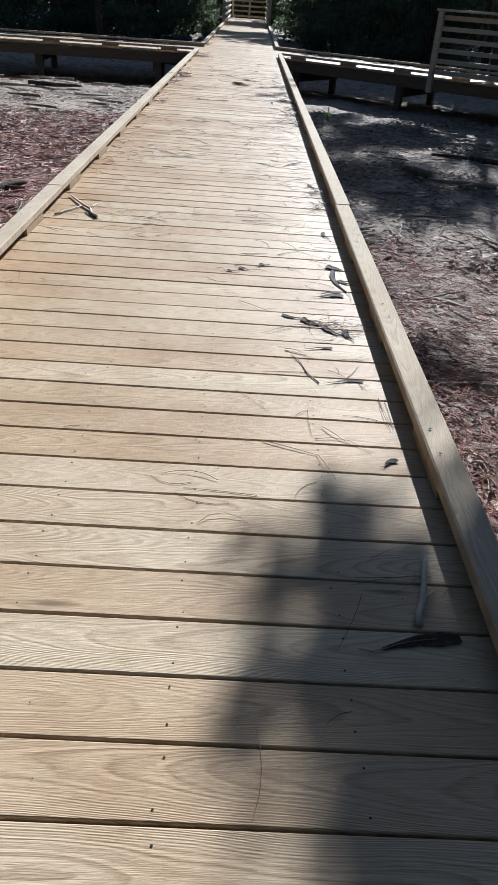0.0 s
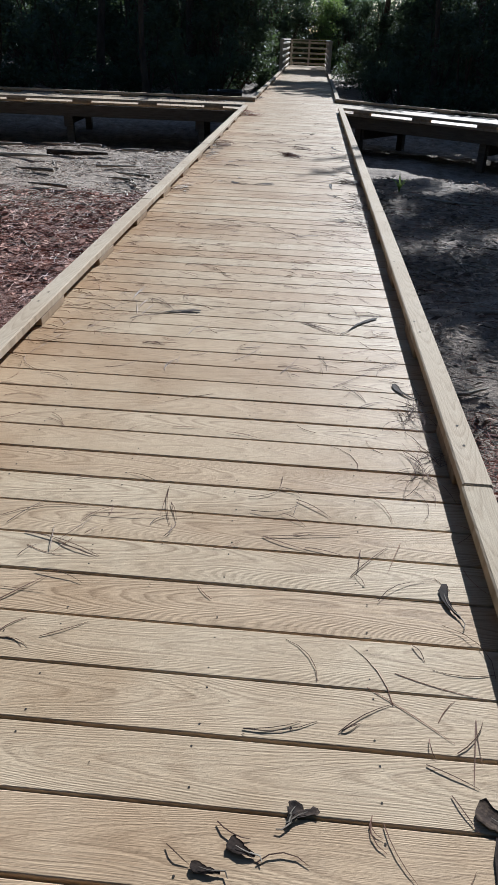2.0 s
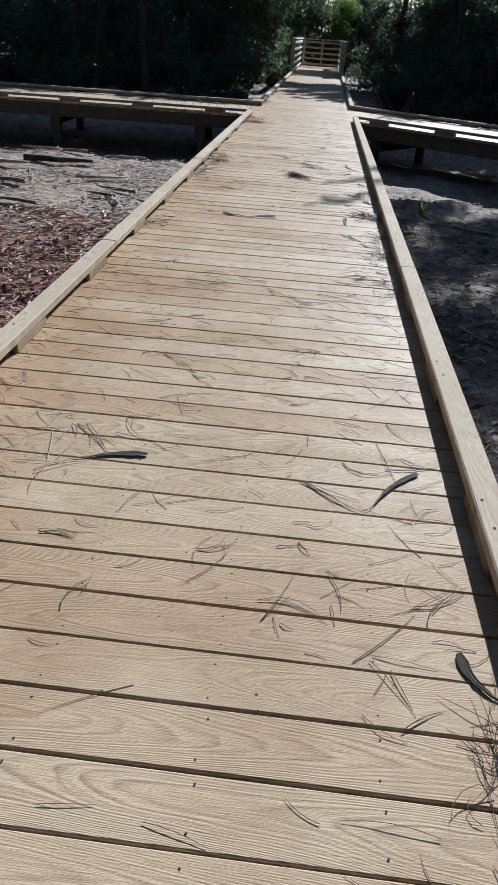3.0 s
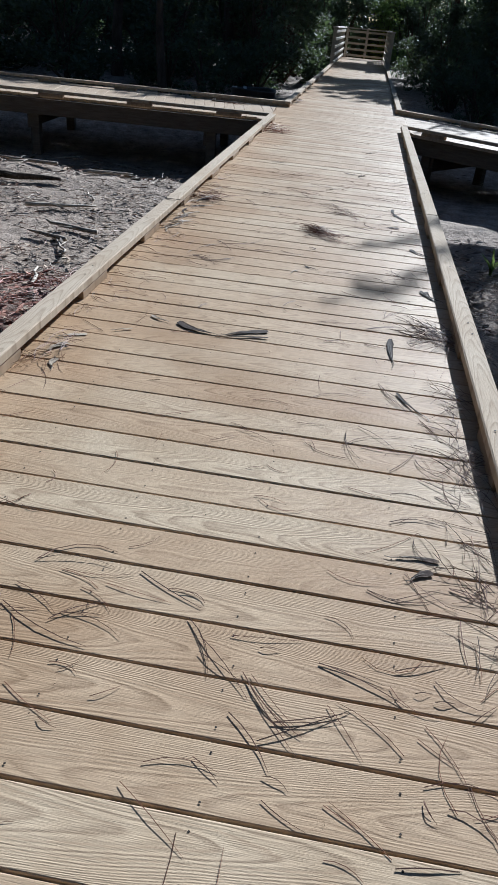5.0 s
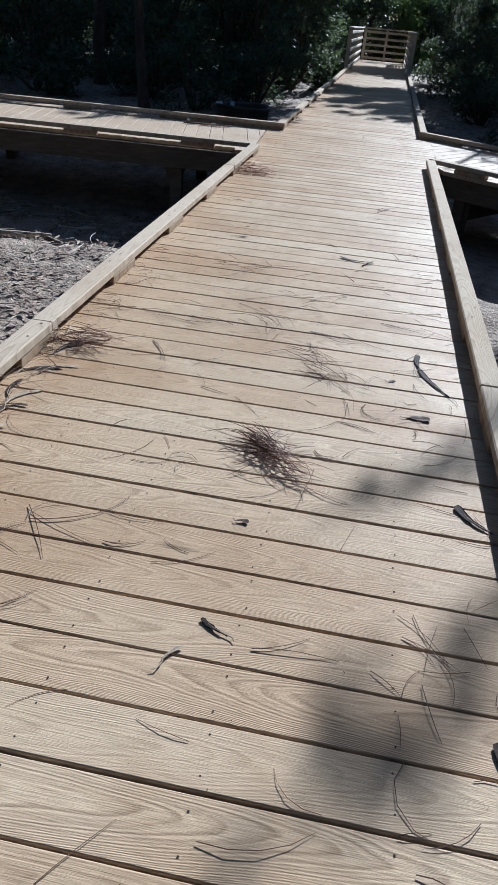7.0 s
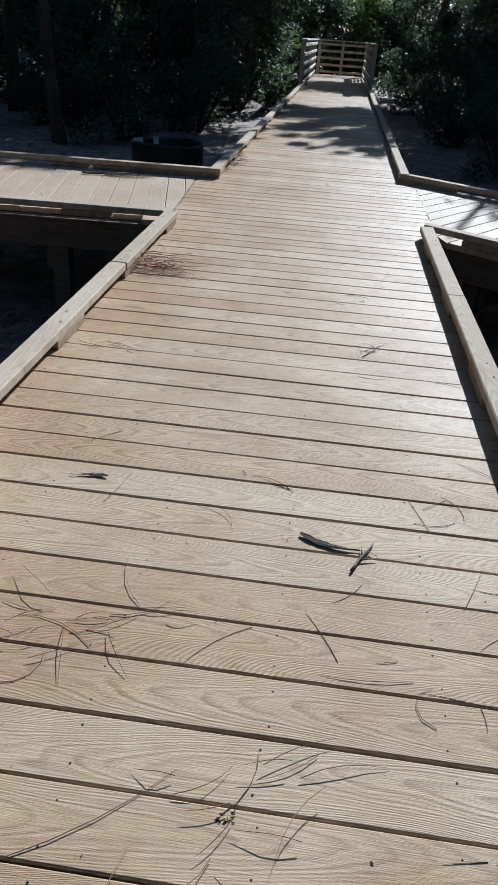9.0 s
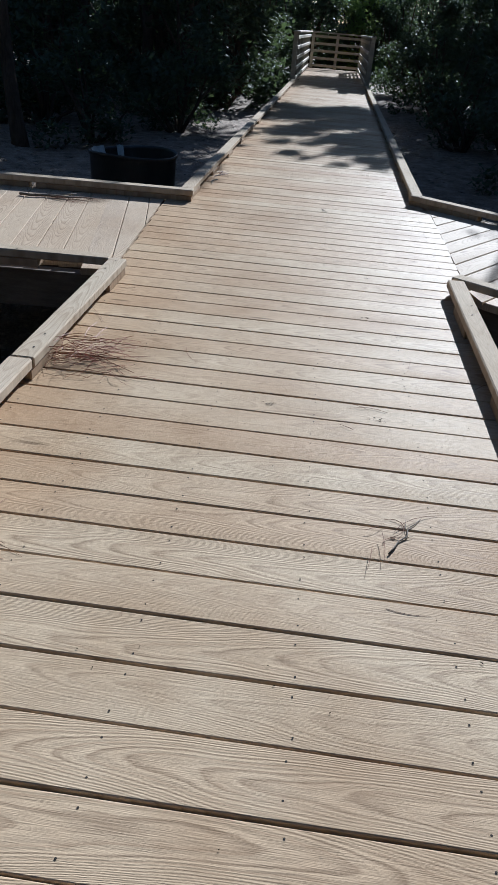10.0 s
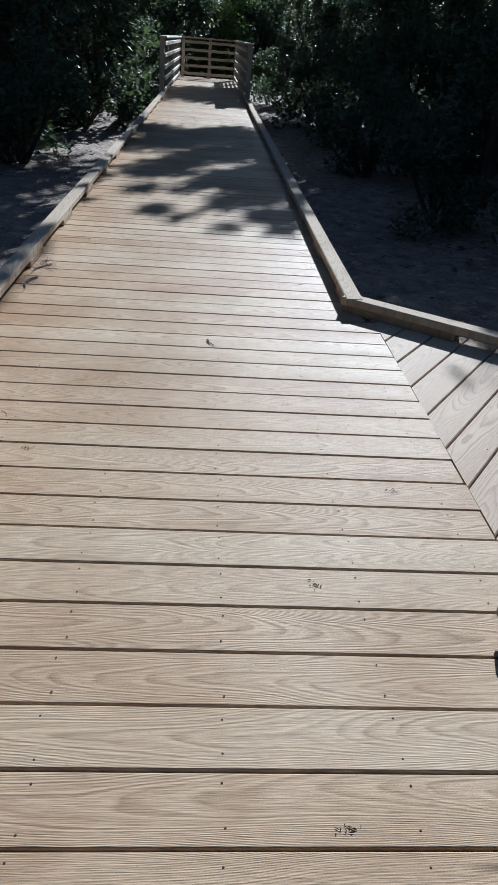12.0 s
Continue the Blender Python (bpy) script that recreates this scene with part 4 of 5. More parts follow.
fallen_needles(-0.37, 5.70, ((0.004, -0.173, 99, 0.129, -1.2), (0.268, -0.029, 46, 0.16, 0.5), (-0.14, 0.092, 21, 0.104, -1.2), (-0.146, 0.106, 2, 0.111, -0.9),))
fallen_needles(0.13, 5.71, ((-0.044, -0.145, 64, 0.194, 0.2), (0.001, -0.145, -39, 0.036, 0.6), (-0.056, -0.078, 18, 0.194, -1.7), (0.116, -0.064, -79, 0.074, -0.2), (0.11, 0.042, -62, 0.136, -0.7), (0.104, 0.057, -15, 0.041, -0.8), (-0.226, 0.087, 4, 0.114, 1.1), (-0.026, 0.131, 19, 0.06, -0.2), (0.031, 0.159, -61, 0.06, 0.2),))
fallen_needles(0.47, 5.71, ((-0.041, -0.056, 41, 0.168, -0.1), (0.016, -0.054, 58, 0.128, -0.4), (-0.028, -0.04, 11, 0.156, 0.8), (0.037, 0.137, -59, 0.11, 0.2),))
fallen_needles(-0.36, 6.07, ((0.026, -0.145, 78, 0.146, -0.6), (-0.027, 0.138, 56, 0.105, 0.3),))
fallen_needles(-0.63, 6.23, ((0.005, -0.161, 44, 0.146, -0.4), (0, -0.149, 48, 0.174, -0.8), (0.045, -0.088, 80, 0.156, -0), (0.018, -0.08, 100, 0.186, 0.2), (0.012, 0.011, 82, 0.119, -0), (-0.1, 0.09, -7, 0.132, 1.1), (-0.046, 0.127, 90, 0.209, -0.2), (0.025, 0.143, -51, 0.095, -0.7), (0.041, 0.146, -38, 0.228, -0.5),))
fallen_needles(0.25, 6.28, ((-0.072, -0.118, -44, 0.206, 0.3), (-0.095, -0.11, -25, 0.193, 0.1), (-0.095, -0.11, -32, 0.206, -0.3), (0.169, 0.006, 5, 0.174, 0.5), (0.035, 0.021, -58, 0.172, 2), (0.159, 0.088, -75, 0.146, 0), (-0.078, 0.192, -89, 0.093, 0),))
fallen_needles(-0.43, 6.38, ((0.148, -0.108, 22, 0.063, 0.3), (-0.02, -0.038, -15, 0.125, 0.1), (-0.128, 0.009, -53, 0.209, -0.2), (-0.01, 0.078, -76, 0.176, 0.9), (-0.01, 0.078, 4, 0.078, 0.5),))
fallen_needles(0.39, 6.50, ((0.084, -0.133, -49, 0.117, 1.2), (0.008, -0.044, -77, 0.235, -0.1), (-0.127, 0.075, -10, 0.129, -0.3), (0.052, 0.096, -75, 0.149, 0.8),))
fallen_needles(-0.76, 6.38, ((0.005, 0, 80, 0.119, -1.6),))
fallen_needles(-0.37, 6.62, ((-0.001, -0.002, 35, 0.252, -0.7),))
fallen_needles(0.20, 6.73, ((-0.002, -0.004, 64, 0.183, -1.7),))
fallen_needles(0.26, 7.69, ((0.068, -0.104, 11, 0.108, -0.1), (-0.16, 0.011, 0, 0.054, -1.1), (0.162, 0.015, -2, 0.111, -1.6), (0.12, 0.022, -79, 0.045, 0.8), (-0.18, 0.078, 30, 0.204, 0.1),))
fallen_needles(0.06, 7.95, ((0.041, -0.136, 16, 0.154, 0.2), (-0.041, -0.131, -40, 0.144, -0.5), (-0.022, -0.042, -56, 0.17, 0.6), (-0.012, -0.032, -51, 0.139, 0.2), (-0.03, -0.029, -58, 0.21, 0.2), (0.316, -0.008, 14, 0.037, 0.1), (-0.127, 0.002, -32, 0.117, 0.1), (0.121, 0.029, -16, 0.196, -0.3), (-0.005, 0.041, 9, 0.047, -0.1), (0.278, 0.042, 21, 0.115, -0), (-0.133, 0.044, -44, 0.184, -0.2), (-0.168, 0.091, -48, 0.172, -0.8), (-0.168, 0.091, -49, 0.15, -0.7),))
fallen_needles(0.45, 8.00, ((0.038, -0.101, 44, 0.073, 0), (-0.035, -0.07, 6, 0.043, 0.1), (-0.031, -0.017, -53, 0.132, 1.3), (0.04, 0.176, -95, 0.148, 0.3),))
fallen_needles(-0.40, 8.07, ((0.002, -0.102, 48, 0.129, -0.5), (0.007, -0.089, 26, 0.108, -0.6), (-0.113, -0.071, -32, 0.237, 0.5), (-0.108, -0.009, -21, 0.139, -0.5), (0.256, 0.044, 17, 0.073, -1.7), (-0.097, 0.074, 56, 0.21, -1.6), (-0.097, 0.074, 25, 0.188, -0.9), (0.15, 0.092, -32, 0.184, 0.2),))
fallen_needles(0.38, 8.32, ((-0.043, -0.116, 28, 0.136, 0.1), (-0.102, -0.092, -23, 0.191, 1.3), (0.096, -0.043, -22, 0.102, -0.2), (0.094, -0.04, -9, 0.12, -0.6), (-0.013, -0.015, -53, 0.162, 0.6), (0.019, 0.135, -97, 0.141, 1.8), (-0.044, 0.193, 30, 0.156, -1.1),))
fallen_needles(0.46, 8.67, ((0.054, -0.185, -45, 0.101, 0.3), (0.008, 0.001, -35, 0.122, 0.9), (-0.036, 0.078, -31, 0.175, -0.2), (-0.017, 0.115, -58, 0.178, 2.2),))
fallen_needles(0.28, 8.92, ((0.061, -0.149, 51, 0.177, 0.4), (0.141, -0.06, -75, 0.135, 1.5), (-0.087, -0.041, 51, 0.255, -1.1), (-0.186, -0.035, -68, 0.068, -0.2), (-0.025, -0.023, -9, 0.161, 0.4), (-0.076, 0.054, -92, 0.236, 0.7), (-0.04, 0.103, -37, 0.208, -0.5), (0.188, 0.135, -42, 0.142, -0.1),))
fallen_needles(0.35, 9.28, ((0.093, -0.174, -19, 0.152, 0.5), (-0.019, 0.007, -54, 0.153, -0.1), (-0.029, 0.051, -63, 0.19, 0.2), (-0.039, 0.096, -69, 0.225, 0.4),))
fallen_needles(0.07, 9.18, ((0.001, 0, 49, 0.199, -1.4),))
fallen_needles(0.32, 9.75, ((0.046, -0.157, 12, 0.1, -0.5), (-0.028, -0.126, -82, 0.068, 0.3), (-0.236, -0.036, 25, 0.095, -0.1), (-0.154, -0.01, -78, 0.054, 0.7), (-0.064, -0.006, -23, 0.094, 0.8), (0.123, 0.063, 42, 0.127, -0.2), (0.113, 0.073, 49, 0.212, 0.2), (0.113, 0.073, -85, 0.085, 2.1), (0.123, 0.153, 55, 0.105, -0.5),))
fallen_needles(-0.05, 9.94, ((0.005, -0.171, 14, 0.046, -1.2), (0.201, -0.082, -90, 0.091, 0.1), (0.094, 0, 5, 0.198, 0.3), (-0.188, 0.023, -22, 0.051, -0.5), (-0.062, 0.092, -105, 0.052, 2.7), (-0.073, 0.134, 67, 0.107, -0.2),))
fallen_needles(-0.49, 9.91, ((0.002, 0.003, 74, 0.067, -0.3),))
fallen_needles(0.36, 10.06, ((-0.097, -0.143, 28, 0.174, -0), (-0.103, -0.14, 39, 0.16, -0.3), (0.102, -0.027, -35, 0.077, -1), (-0.024, 0.013, 69, 0.137, -0.1), (0.08, 0.016, 62, 0.11, -1), (-0.018, 0.05, 85, 0.077, -0.2), (0.014, 0.085, 51, 0.11, 0.2), (0.085, 0.113, -77, 0.062, 1.2),))
fallen_needles(-0.11, 10.15, ((-0.087, -0.058, -71, 0.046, 0.7), (0.036, -0.034, -62, 0.048, 1.6), (-0.091, -0.01, 57, 0.153, -0.1), (0.133, 0.106, -4, 0.208, 1),))
fallen_needles(0.36, 10.42, ((0.016, -0.139, -4, 0.104, -0.8), (-0.012, -0.082, 22, 0.059, -0.2), (0, 0.063, -114, 0.189, 2.1), (-0.012, 0.165, -81, 0.08, -0.3),))
fallen_needles(-0.67, 10.65, ((0.055, -0.118, -8, 0.077, 1.9), (-0.025, -0.063, -61, 0.086, -0.1), (-0.025, -0.063, -59, 0.149, 1.5), (-0.16, -0.047, 7, 0.14, 0.6), (0.095, -0.023, 32, 0.134, 0.5), (0.081, -0.011, 16, 0.165, 1), (-0.031, 0.004, 51, 0.149, -2.2), (0.03, 0.007, -35, 0.158, -0.3), (-0.012, 0.021, -11, 0.191, -0.9), (0.002, 0.032, -27, 0.194, -0.9), (-0.045, 0.035, 94, 0.098, -0.6), (-0.011, 0.179, 62, 0.157, -0.4),))
fallen_needles(0.38, 10.76, ((-0.024, -0.131, 82, 0.09, -0.8), (0.017, -0.089, -80, 0.138, 0.2), (-0.089, -0.078, -31, 0.088, -0.4), (0.06, -0.016, -62, 0.119, -0.9), (-0.023, 0.037, -22, 0.157, -0.4), (0.117, 0.099, -71, 0.117, 0.1), (-0.032, 0.102, -35, 0.179, -0.7), (0.004, 0.113, -74, 0.177, 0.6),))
fallen_needles(0.04, 10.68, ((0, 0, 10, 0.185, -0.3),))
fallen_needles(-0.91, 10.88, ((-0.027, -0.06, 76, 0.197, -2.4), (0.03, 0.069, 69, 0.216, 1.2),))
fallen_needles(-0.52, 11.00, ((0.139, -0.065, -9, 0.112, 1.2), (-0.075, -0.036, 96, 0.146, -2.3), (-0.066, -0.033, 14, 0.221, 0.7), (-0.088, 0.003, -26, 0.227, 0.2), (-0.095, 0.023, -53, 0.222, -0.2), (0.09, 0.046, 44, 0.136, 1), (0.108, 0.052, -13, 0.159, 0.6),))
fallen_needles(-0.23, 11.34, ((-0.061, -0.051, 99, 0.126, -3), (-0.102, 0.001, 75, 0.127, -2.8), (0.175, 0.061, -71, 0.151, 0.7),))
fallen_needles(0.14, 11.63, ((0.04, -0.117, 58, 0.088, -0.1), (-0.05, -0.098, -64, 0.112, 2), (0.008, 0.11, -121, 0.161, -0.9), (0.008, 0.11, -4, 0.14, -0.6),))
fallen_needles(0.45, 11.73, ((0.037, -0.046, -139, 0.104, 0.5), (-0.044, 0.037, -67, 0.082, -1.4),))
fallen_needles(-0.42, 11.90, ((0.073, -0.055, -19, 0.11, 0.1), (-0.111, 0.018, 60, 0.069, 0.4), (0.037, 0.033, -44, 0.099, -0.7),))
fallen_needles(0.20, 12.02, ((0.038, -0.122, -111, 0.163, 2.5), (-0.044, -0.098, -73, 0.185, -0.7), (-0.038, 0.04, -13, 0.095, -0.3), (-0.188, 0.073, -4, 0.179, 0.3), (0.211, 0.103, -84, 0.135, 0.8),))
fallen_needles(-0.62, 12.35, ((-0.003, -0.174, -51, 0.2, -0.4), (0.058, 0.085, -10, 0.128, 0.9), (-0.063, 0.104, -4, 0.218, -0.6),))
fallen_needles(-0.04, 12.30, ((-0.144, -0.101, 46, 0.193, -0.7), (0.002, -0.062, -67, 0.29, 0.8), (-0.069, -0.023, -35, 0.357, -0.1), (0.093, -0.009, -52, 0.302, -0.7), (0.058, 0.011, -70, 0.26, -0.5), (0.016, 0.092, -66, 0.245, 0.5), (0.032, 0.097, -85, 0.319, 1.1),))
fallen_needles(0.42, 12.30, ((0.002, 0.005, -95, 0.164, 0.7),))
fallen_needles(-0.39, 12.64, ((-0.157, -0.137, -41, 0.116, 0.8), (0.043, -0.097, -34, 0.216, -0.8), (0.107, 0, -16, 0.196, 0.3), (0.008, 0.096, -28, 0.3, -0.7), (-0.002, 0.137, 31, 0.317, 0.4),))
fallen_needles(0.04, 12.52, ((-0.007, -0.012, -62, 0.206, 2.1), (-0.061, -0.01, -14, 0.208, -0.1), (0.08, 0.013, -41, 0.237, 0.5),))
fallen_needles(-0.28, 12.72, ((0, 0.004, -46, 0.335, -0.8),))
fallen_needles(0.28, 12.73, ((0, -0.002, -21, 0.21, 0.2),))

# thin scatter of single needles all over the near deck
rn = random.Random(9)
vs, fs = [], []
for i in range(430):
    y = rn.uniform(1.0, 14.2) if rn.random() < 0.93 else rn.uniform(14.2, 30)
    u = rn.random()
    x = KR - 0.015 - abs(rn.gauss(0, 0.14)) if u < 0.42 else (KL + 0.02 + abs(rn.gauss(0, 0.16)) if u < 0.58 else rn.uniform(KL, KR))
    if y < 3 and rn.random() < 0.5:
        continue
    x = max(KL + 0.03, min(KR - 0.03, x))
    needle(vs, fs, rn, Vector((x, y, 0)), rn.uniform(0, 6.283), rn.uniform(0.05, 0.2), rn.gauss(0, 0.9), rn.uniform(0, 0.006) if rn.random() < 0.5 else 0, 0.0008)
for i in range(210):
    x, y = rn.uniform(KL + 0.03, KR - 0.03), rn.gauss(7.0, 0.9)
    needle(vs, fs, rn, Vector((x, y, 0)), rn.gauss(0.0, 0.6), rn.uniform(0.04, 0.17), rn.gauss(0, 0.9), rn.uniform(0, 0.004), 0.0008)
for i in range(160):
    y = rn.uniform(5.5, 13.5)
    needle(vs, fs, rn, Vector((KL + 0.03 + abs(rn.gauss(0, 0.05)), y, 0)), rn.uniform(0, 6.283), rn.uniform(0.03, 0.12), rn.gauss(0, 0.9), rn.uniform(0, 0.012), 0.001)
tagged(raw("stray_needles", vs, fs, NEEDLE), "stray brown pine needles scattered over the planks", "pine needles", kind="stuff")


def dry_leaf(x, y, turn, length, width, curl, seed, material, label, twist=0.4, z=0.002):
    """A long dry leaf, curled along its length and rolled across, with a stalk."""
    rng = random.Random(seed)
    vs, fs = [], []
    n, c = 12, 5
    th = 0.0012
    for side in (0, 1):
        for i in range(n):
            s = i / (n - 1)
            w = width * 0.5 * min(1.0, 0.18 + 1.25 * s) * (1.0 if s < 0.9 else 0.55 + 4.5 * (1 - s)) * (1 + 0.35 * noise.noise(Vector((s * 6, seed, 0))))
            roll = 0.75 + twist * math.sin(s * 4 + seed)
            for k in range(c):
                q = (k / (c - 1) - 0.5) * 2
                ang = q * roll
                px, pz = w * math.sin(ang) / max(0.3, roll) * 1.3, w * (1 - math.cos(ang)) * 0.7
                bendx = curl * length * 0.5 * math.sin(math.pi * s)
                vs.append((length * (s - 0.5), px + bendx + 0.004 * noise.noise(Vector((s * 8, q, seed))), max(0.0, pz + 0.003 * math.sin(math.pi * s * 1.5) ** 2 * (1 + 0.5 * curl)) + th * side + 0.001))
    off = n * c
    for i in range(n - 1):
        for k in range(c - 1):
            a = i * c + k
            fs.append((a, a + c, a + c + 1, a + 1))
            fs.append((off + a, off + a + 1, off + a + c + 1, off + a + c))
    for i in range(n - 1):
        for k in (0, c - 1):
            a = i * c + k
            fs.append((a, a + c, off + a + c, off + a))
    root = tagged(new("dry_leaf"), label, "leaf", group="fallen leaves")
    root.matrix_basis = pose(x, y, z, 0, 0, turn) @ Matrix.Diagonal((1, 1, 0.5, 1))
    raw("blade", vs, fs, material, root, True)
    vs, fs = [], []
    p0 = Vector((-length * 0.5, 0, 0.005))
    # the stalk runs on as a pale midrib
    rib = [Vector((length * (q - 0.5), curl * length * 0.5 * math.sin(math.pi * q), 0.008)) for q in (0.7, 0.45, 0.2)]
    tube(vs, fs, rib + [p0 + Vector((0.01, 0, 0)), p0 - Vector((length * 0.14, 0.004, 0)), p0 - Vector((length * 0.28, -0.008 * rng.random(), 0.001))], [0.0006, 0.0010, 0.0014, 0.0018, 0.0016, 0.0012], 5)
    raw("stalk", vs, fs, TWIG if material == DRY_LEAF else material, root)
    return root


D = "curled dark brown dry leaf lying on the planks"
for i, (x, y, a, l, w, c) in enumerate((
        (0.203, 3.73, 30, 0.06, 0.02, 0.2),
        (0.406, 2.82, 10, 0.08, 0.02, 0.1), (0.477, 2.56, 10, 0.10, 0.02, 0.1), (0.545, 2.07, 40, 0.05, 0.025, 0.2),
        (0.50, 1.40, 12, 0.16, 0.045, 0.1), (-0.41, 6.205, 15, 0.17, 0.04, 0.1), (0.446, 6.185, 53, 0.22, 0.028, 0.12), (0.565, 5.47, 120, 0.14, 0.034, 0.25), (-0.452, 9.67, 155, 0.16, 0.055, 0.2))):
    dry_leaf(x, y, a, l * 1.08, w * 0.62, c, 100 + i, DRY_LEAF, D)
for i, (x, y, a, l, w, c) in enumerate((
        (-0.235, 9.685, 30, 0.18, 0.044, 0.12), (-0.22, 9.645, 14, 0.15, 0.022, 0.05), (0.367, 9.72, 91, 0.22, 0.038, 0.05), (0.42, 9.24, 120, 0.16, 0.02, 0.1), (0.404, 8.37, 4, 0.10, 0.02, 0.1), (0.41, 8.31, 35, 0.06, 0.03, 0.1),
        (0.437, 12.34, 92, 0.13, 0.03, 0.1), (0.49, 12.165, 116, 0.23, 0.03, 0.1), (0.422, 11.846, 4, 0.075, 0.05, 0.1), (0.578, 10.485, 105, 0.13, 0.04, 0.2), (0.56, 11.295, 130, 0.13, 0.035, 0.2), (-0.059, 11.11, 0, 0.03, 0.022, 0.1), (-0.05, 10.72, 150, 0.07, 0.016, 0.1),
        (0.105, 13.685, 165, 0.15, 0.028, 0.2), (-0.58, 13.86, 5, 0.08, 0.02, 0.1), (-0.028, 18.87, 110, 0.06, 0.015, 0.2), (-0.90, 12.0, 60, 0.12, 0.05, 0.2))):
    dry_leaf(x, y, a, l * 1.08, w * 0.62, c, 109 + i, DRY_LEAF, D)
for i, (x, y, a, l, w) in enumerate(((0.574, 10.50, 125, 0.15, 0.03), (0.55, 4.31, 100, 0.12, 0.03), (0.33, 12.12, 20, 0.03, 0.016), (-0.93, 11.42, 70, 0.17, 0.03), (-0.92, 11.78, 30, 0.16, 0.03), (-0.94, 11.62, 95, 0.14, 0.025), (-0.90, 11.50, 20, 0.11, 0.02), (-0.93, 11.22, 60, 0.15, 0.02), (-0.93, 19.55, 85, 0.2, 0.03), (-0.93, 19.8, 70, 0.2, 0.03))):
    dry_leaf(x, y, a, l, w * 0.6, 0.25, 150 + i, DRY_LEAF, "blackish rolled dry leaf lying against the kerb")
STRAP = "broad strap of blackish dry leaf, folded, on the planks"
for i, (x, y, a, l, w, c) in enumerate(((0.552, 3.58, 97, 0.30, 0.022, 0.18), (0.545, 3.76, 150, 0.09, 0.04, 0.2), (0.495, 3.375, 14, 0.11, 0.028, 0.15), (0.50, 3.415, 20, 0.10, 0.02, 0.1), (0.575, 3.56, 140, 0.08, 0.022, 0.2), (0.305, 3.115, 158, 0.08, 0.018, 0.25), (0.392, 3.07, 146, 0.11, 0.030, 0.3), (0.462, 2.995, 130, 0.10, 0.024, 0.25), (0.525, 2.965, 100, 0.09, 0.026, 0.3), (0.105, 3.668, 155, 0.05, 0.022, 0.1), (0.188, 3.742, 60, 0.035, 0.02, 0.1), (0.05, 3.63, 170, 0.05, 0.014, 0.1), (-0.75, 4.40, 125, 0.16, 0.018, 0.1))):
    dry_leaf(x, y, a, l, w, c, 180 + i, DRY_LEAF, STRAP, twist=0.35)
dry_leaf(KL - 0.045, 11.57, 165, 0.13, 0.02, 0.35, 170, DRY_LEAF, "blackish rolled dry leaf lying on the kerb", z=KTOP + 0.004)
rc = random.Random(71)
vs, fs = [], []
spots = [(rc.uniform(KL + 0.02, KR - 0.02), rc.uniform(1, 16), 1.0) for _ in range(300)]
# scuffed dark clusters
for x, y in ((0.516, 17.748), (0.229, 17.316), (0.219, 16.691), (-0.59, 17.918), (-0.152, 15.716), (0.225, 15.69), (-0.05, 12.9)):
    spots += [(x + rc.gauss(0, 0.012), y + rc.gauss(0, 0.006), 1.1) for _ in range(15)]
for x, y, big in spots:
    a, l = rc.uniform(0, 6.283), big * rc.uniform(0.0015, 0.0055)
    w, c, s_ = l * rc.uniform(0.15, 0.5), math.cos(a), math.sin(a)
    b0 = len(vs)
    vs += [(x - c * l, y - s_ * l, 0.001), (x - s_ * w, y + c * w, 0.002), (x + c * l, y + s_ * l, 0.001), (x + s_ * w, y - c * w, 0.002)]
    fs += [(b0, b0 + 2, b0 + 1), (b0, b0 + 3, b0 + 2)]
tagged(raw("bark_crumbs", vs, fs, DRY_LEAF), "dark bark crumbs and bits strewn on the planks", "debris", kind="stuff")
P = "pale curled dry leaf lying against the kerb"
for i, (x, y, a, l, w, c) in enumerate(((-0.90, 9.30, 60, 0.10, 0.05, 0.2), (-0.86, 9.16, 100, 0.08, 0.04, 0.2), (-0.89, 9.42, 30, 0.12, 0.03, 0.1), (-0.72, 9.55, 30, 0.07, 0.012, 0.0), (-0.91, 11.32, 50, 0.16, 0.03, 0.3), (-0.88, 11.55, 70, 0.18, 0.025, 0.4), (-0.92, 11.15, 80, 0.14, 0.03, 0.4), (-0.12, 10.62, 60, 0.07, 0.014, 0.2), (-0.62, 9.72, 150, 0.08, 0.03, 0.2), (-0.86, 11.8, 40, 0.15, 0.02, 0.4))):
    dry_leaf(x, y, a, l, w * 0.55, c, 200 + i, PALE_LEAF, P)


def twig(x, y, z, turn, length, r, seed, material, label, forks=2, tilt=0.0, name="twig"):
    """A crooked tapering stick with a few side shoots."""
    rng = random.Random(seed)
    vs, fs = [], []
    pts = [Vector((length * (i / 6 - 0.5), length * 0.018 * rng.gauss(0, 1), r + 0.25 * r * rng.random())) for i in range(7)]
    tube(vs, fs, pts, [r, r * 0.97, r * 0.9, r * 0.85, r * 0.75, r * 0.6, r * 0.4], 7)
    for k in range(forks):
        b = pts[2 + k]
        a = rng.choice((-1, 1)) * rng.uniform(0.4, 0.9)
        l = length * rng.uniform(0.2, 0.4)
        e = b + Vector((l * math.cos(a), l * math.sin(a), r * 0.2))
        tube(vs, fs, [b, b.lerp(e, 0.5) + Vector((0, l * 0.05, 0)), e], [r * 0.6, r * 0.45, r * 0.2], 5)
    ob = raw(name, vs, fs, material, None, True)
    ob.matrix_basis = pose(x, y, z, 0, tilt, turn)
    return tagged(ob, label, name, group="fallen sticks")


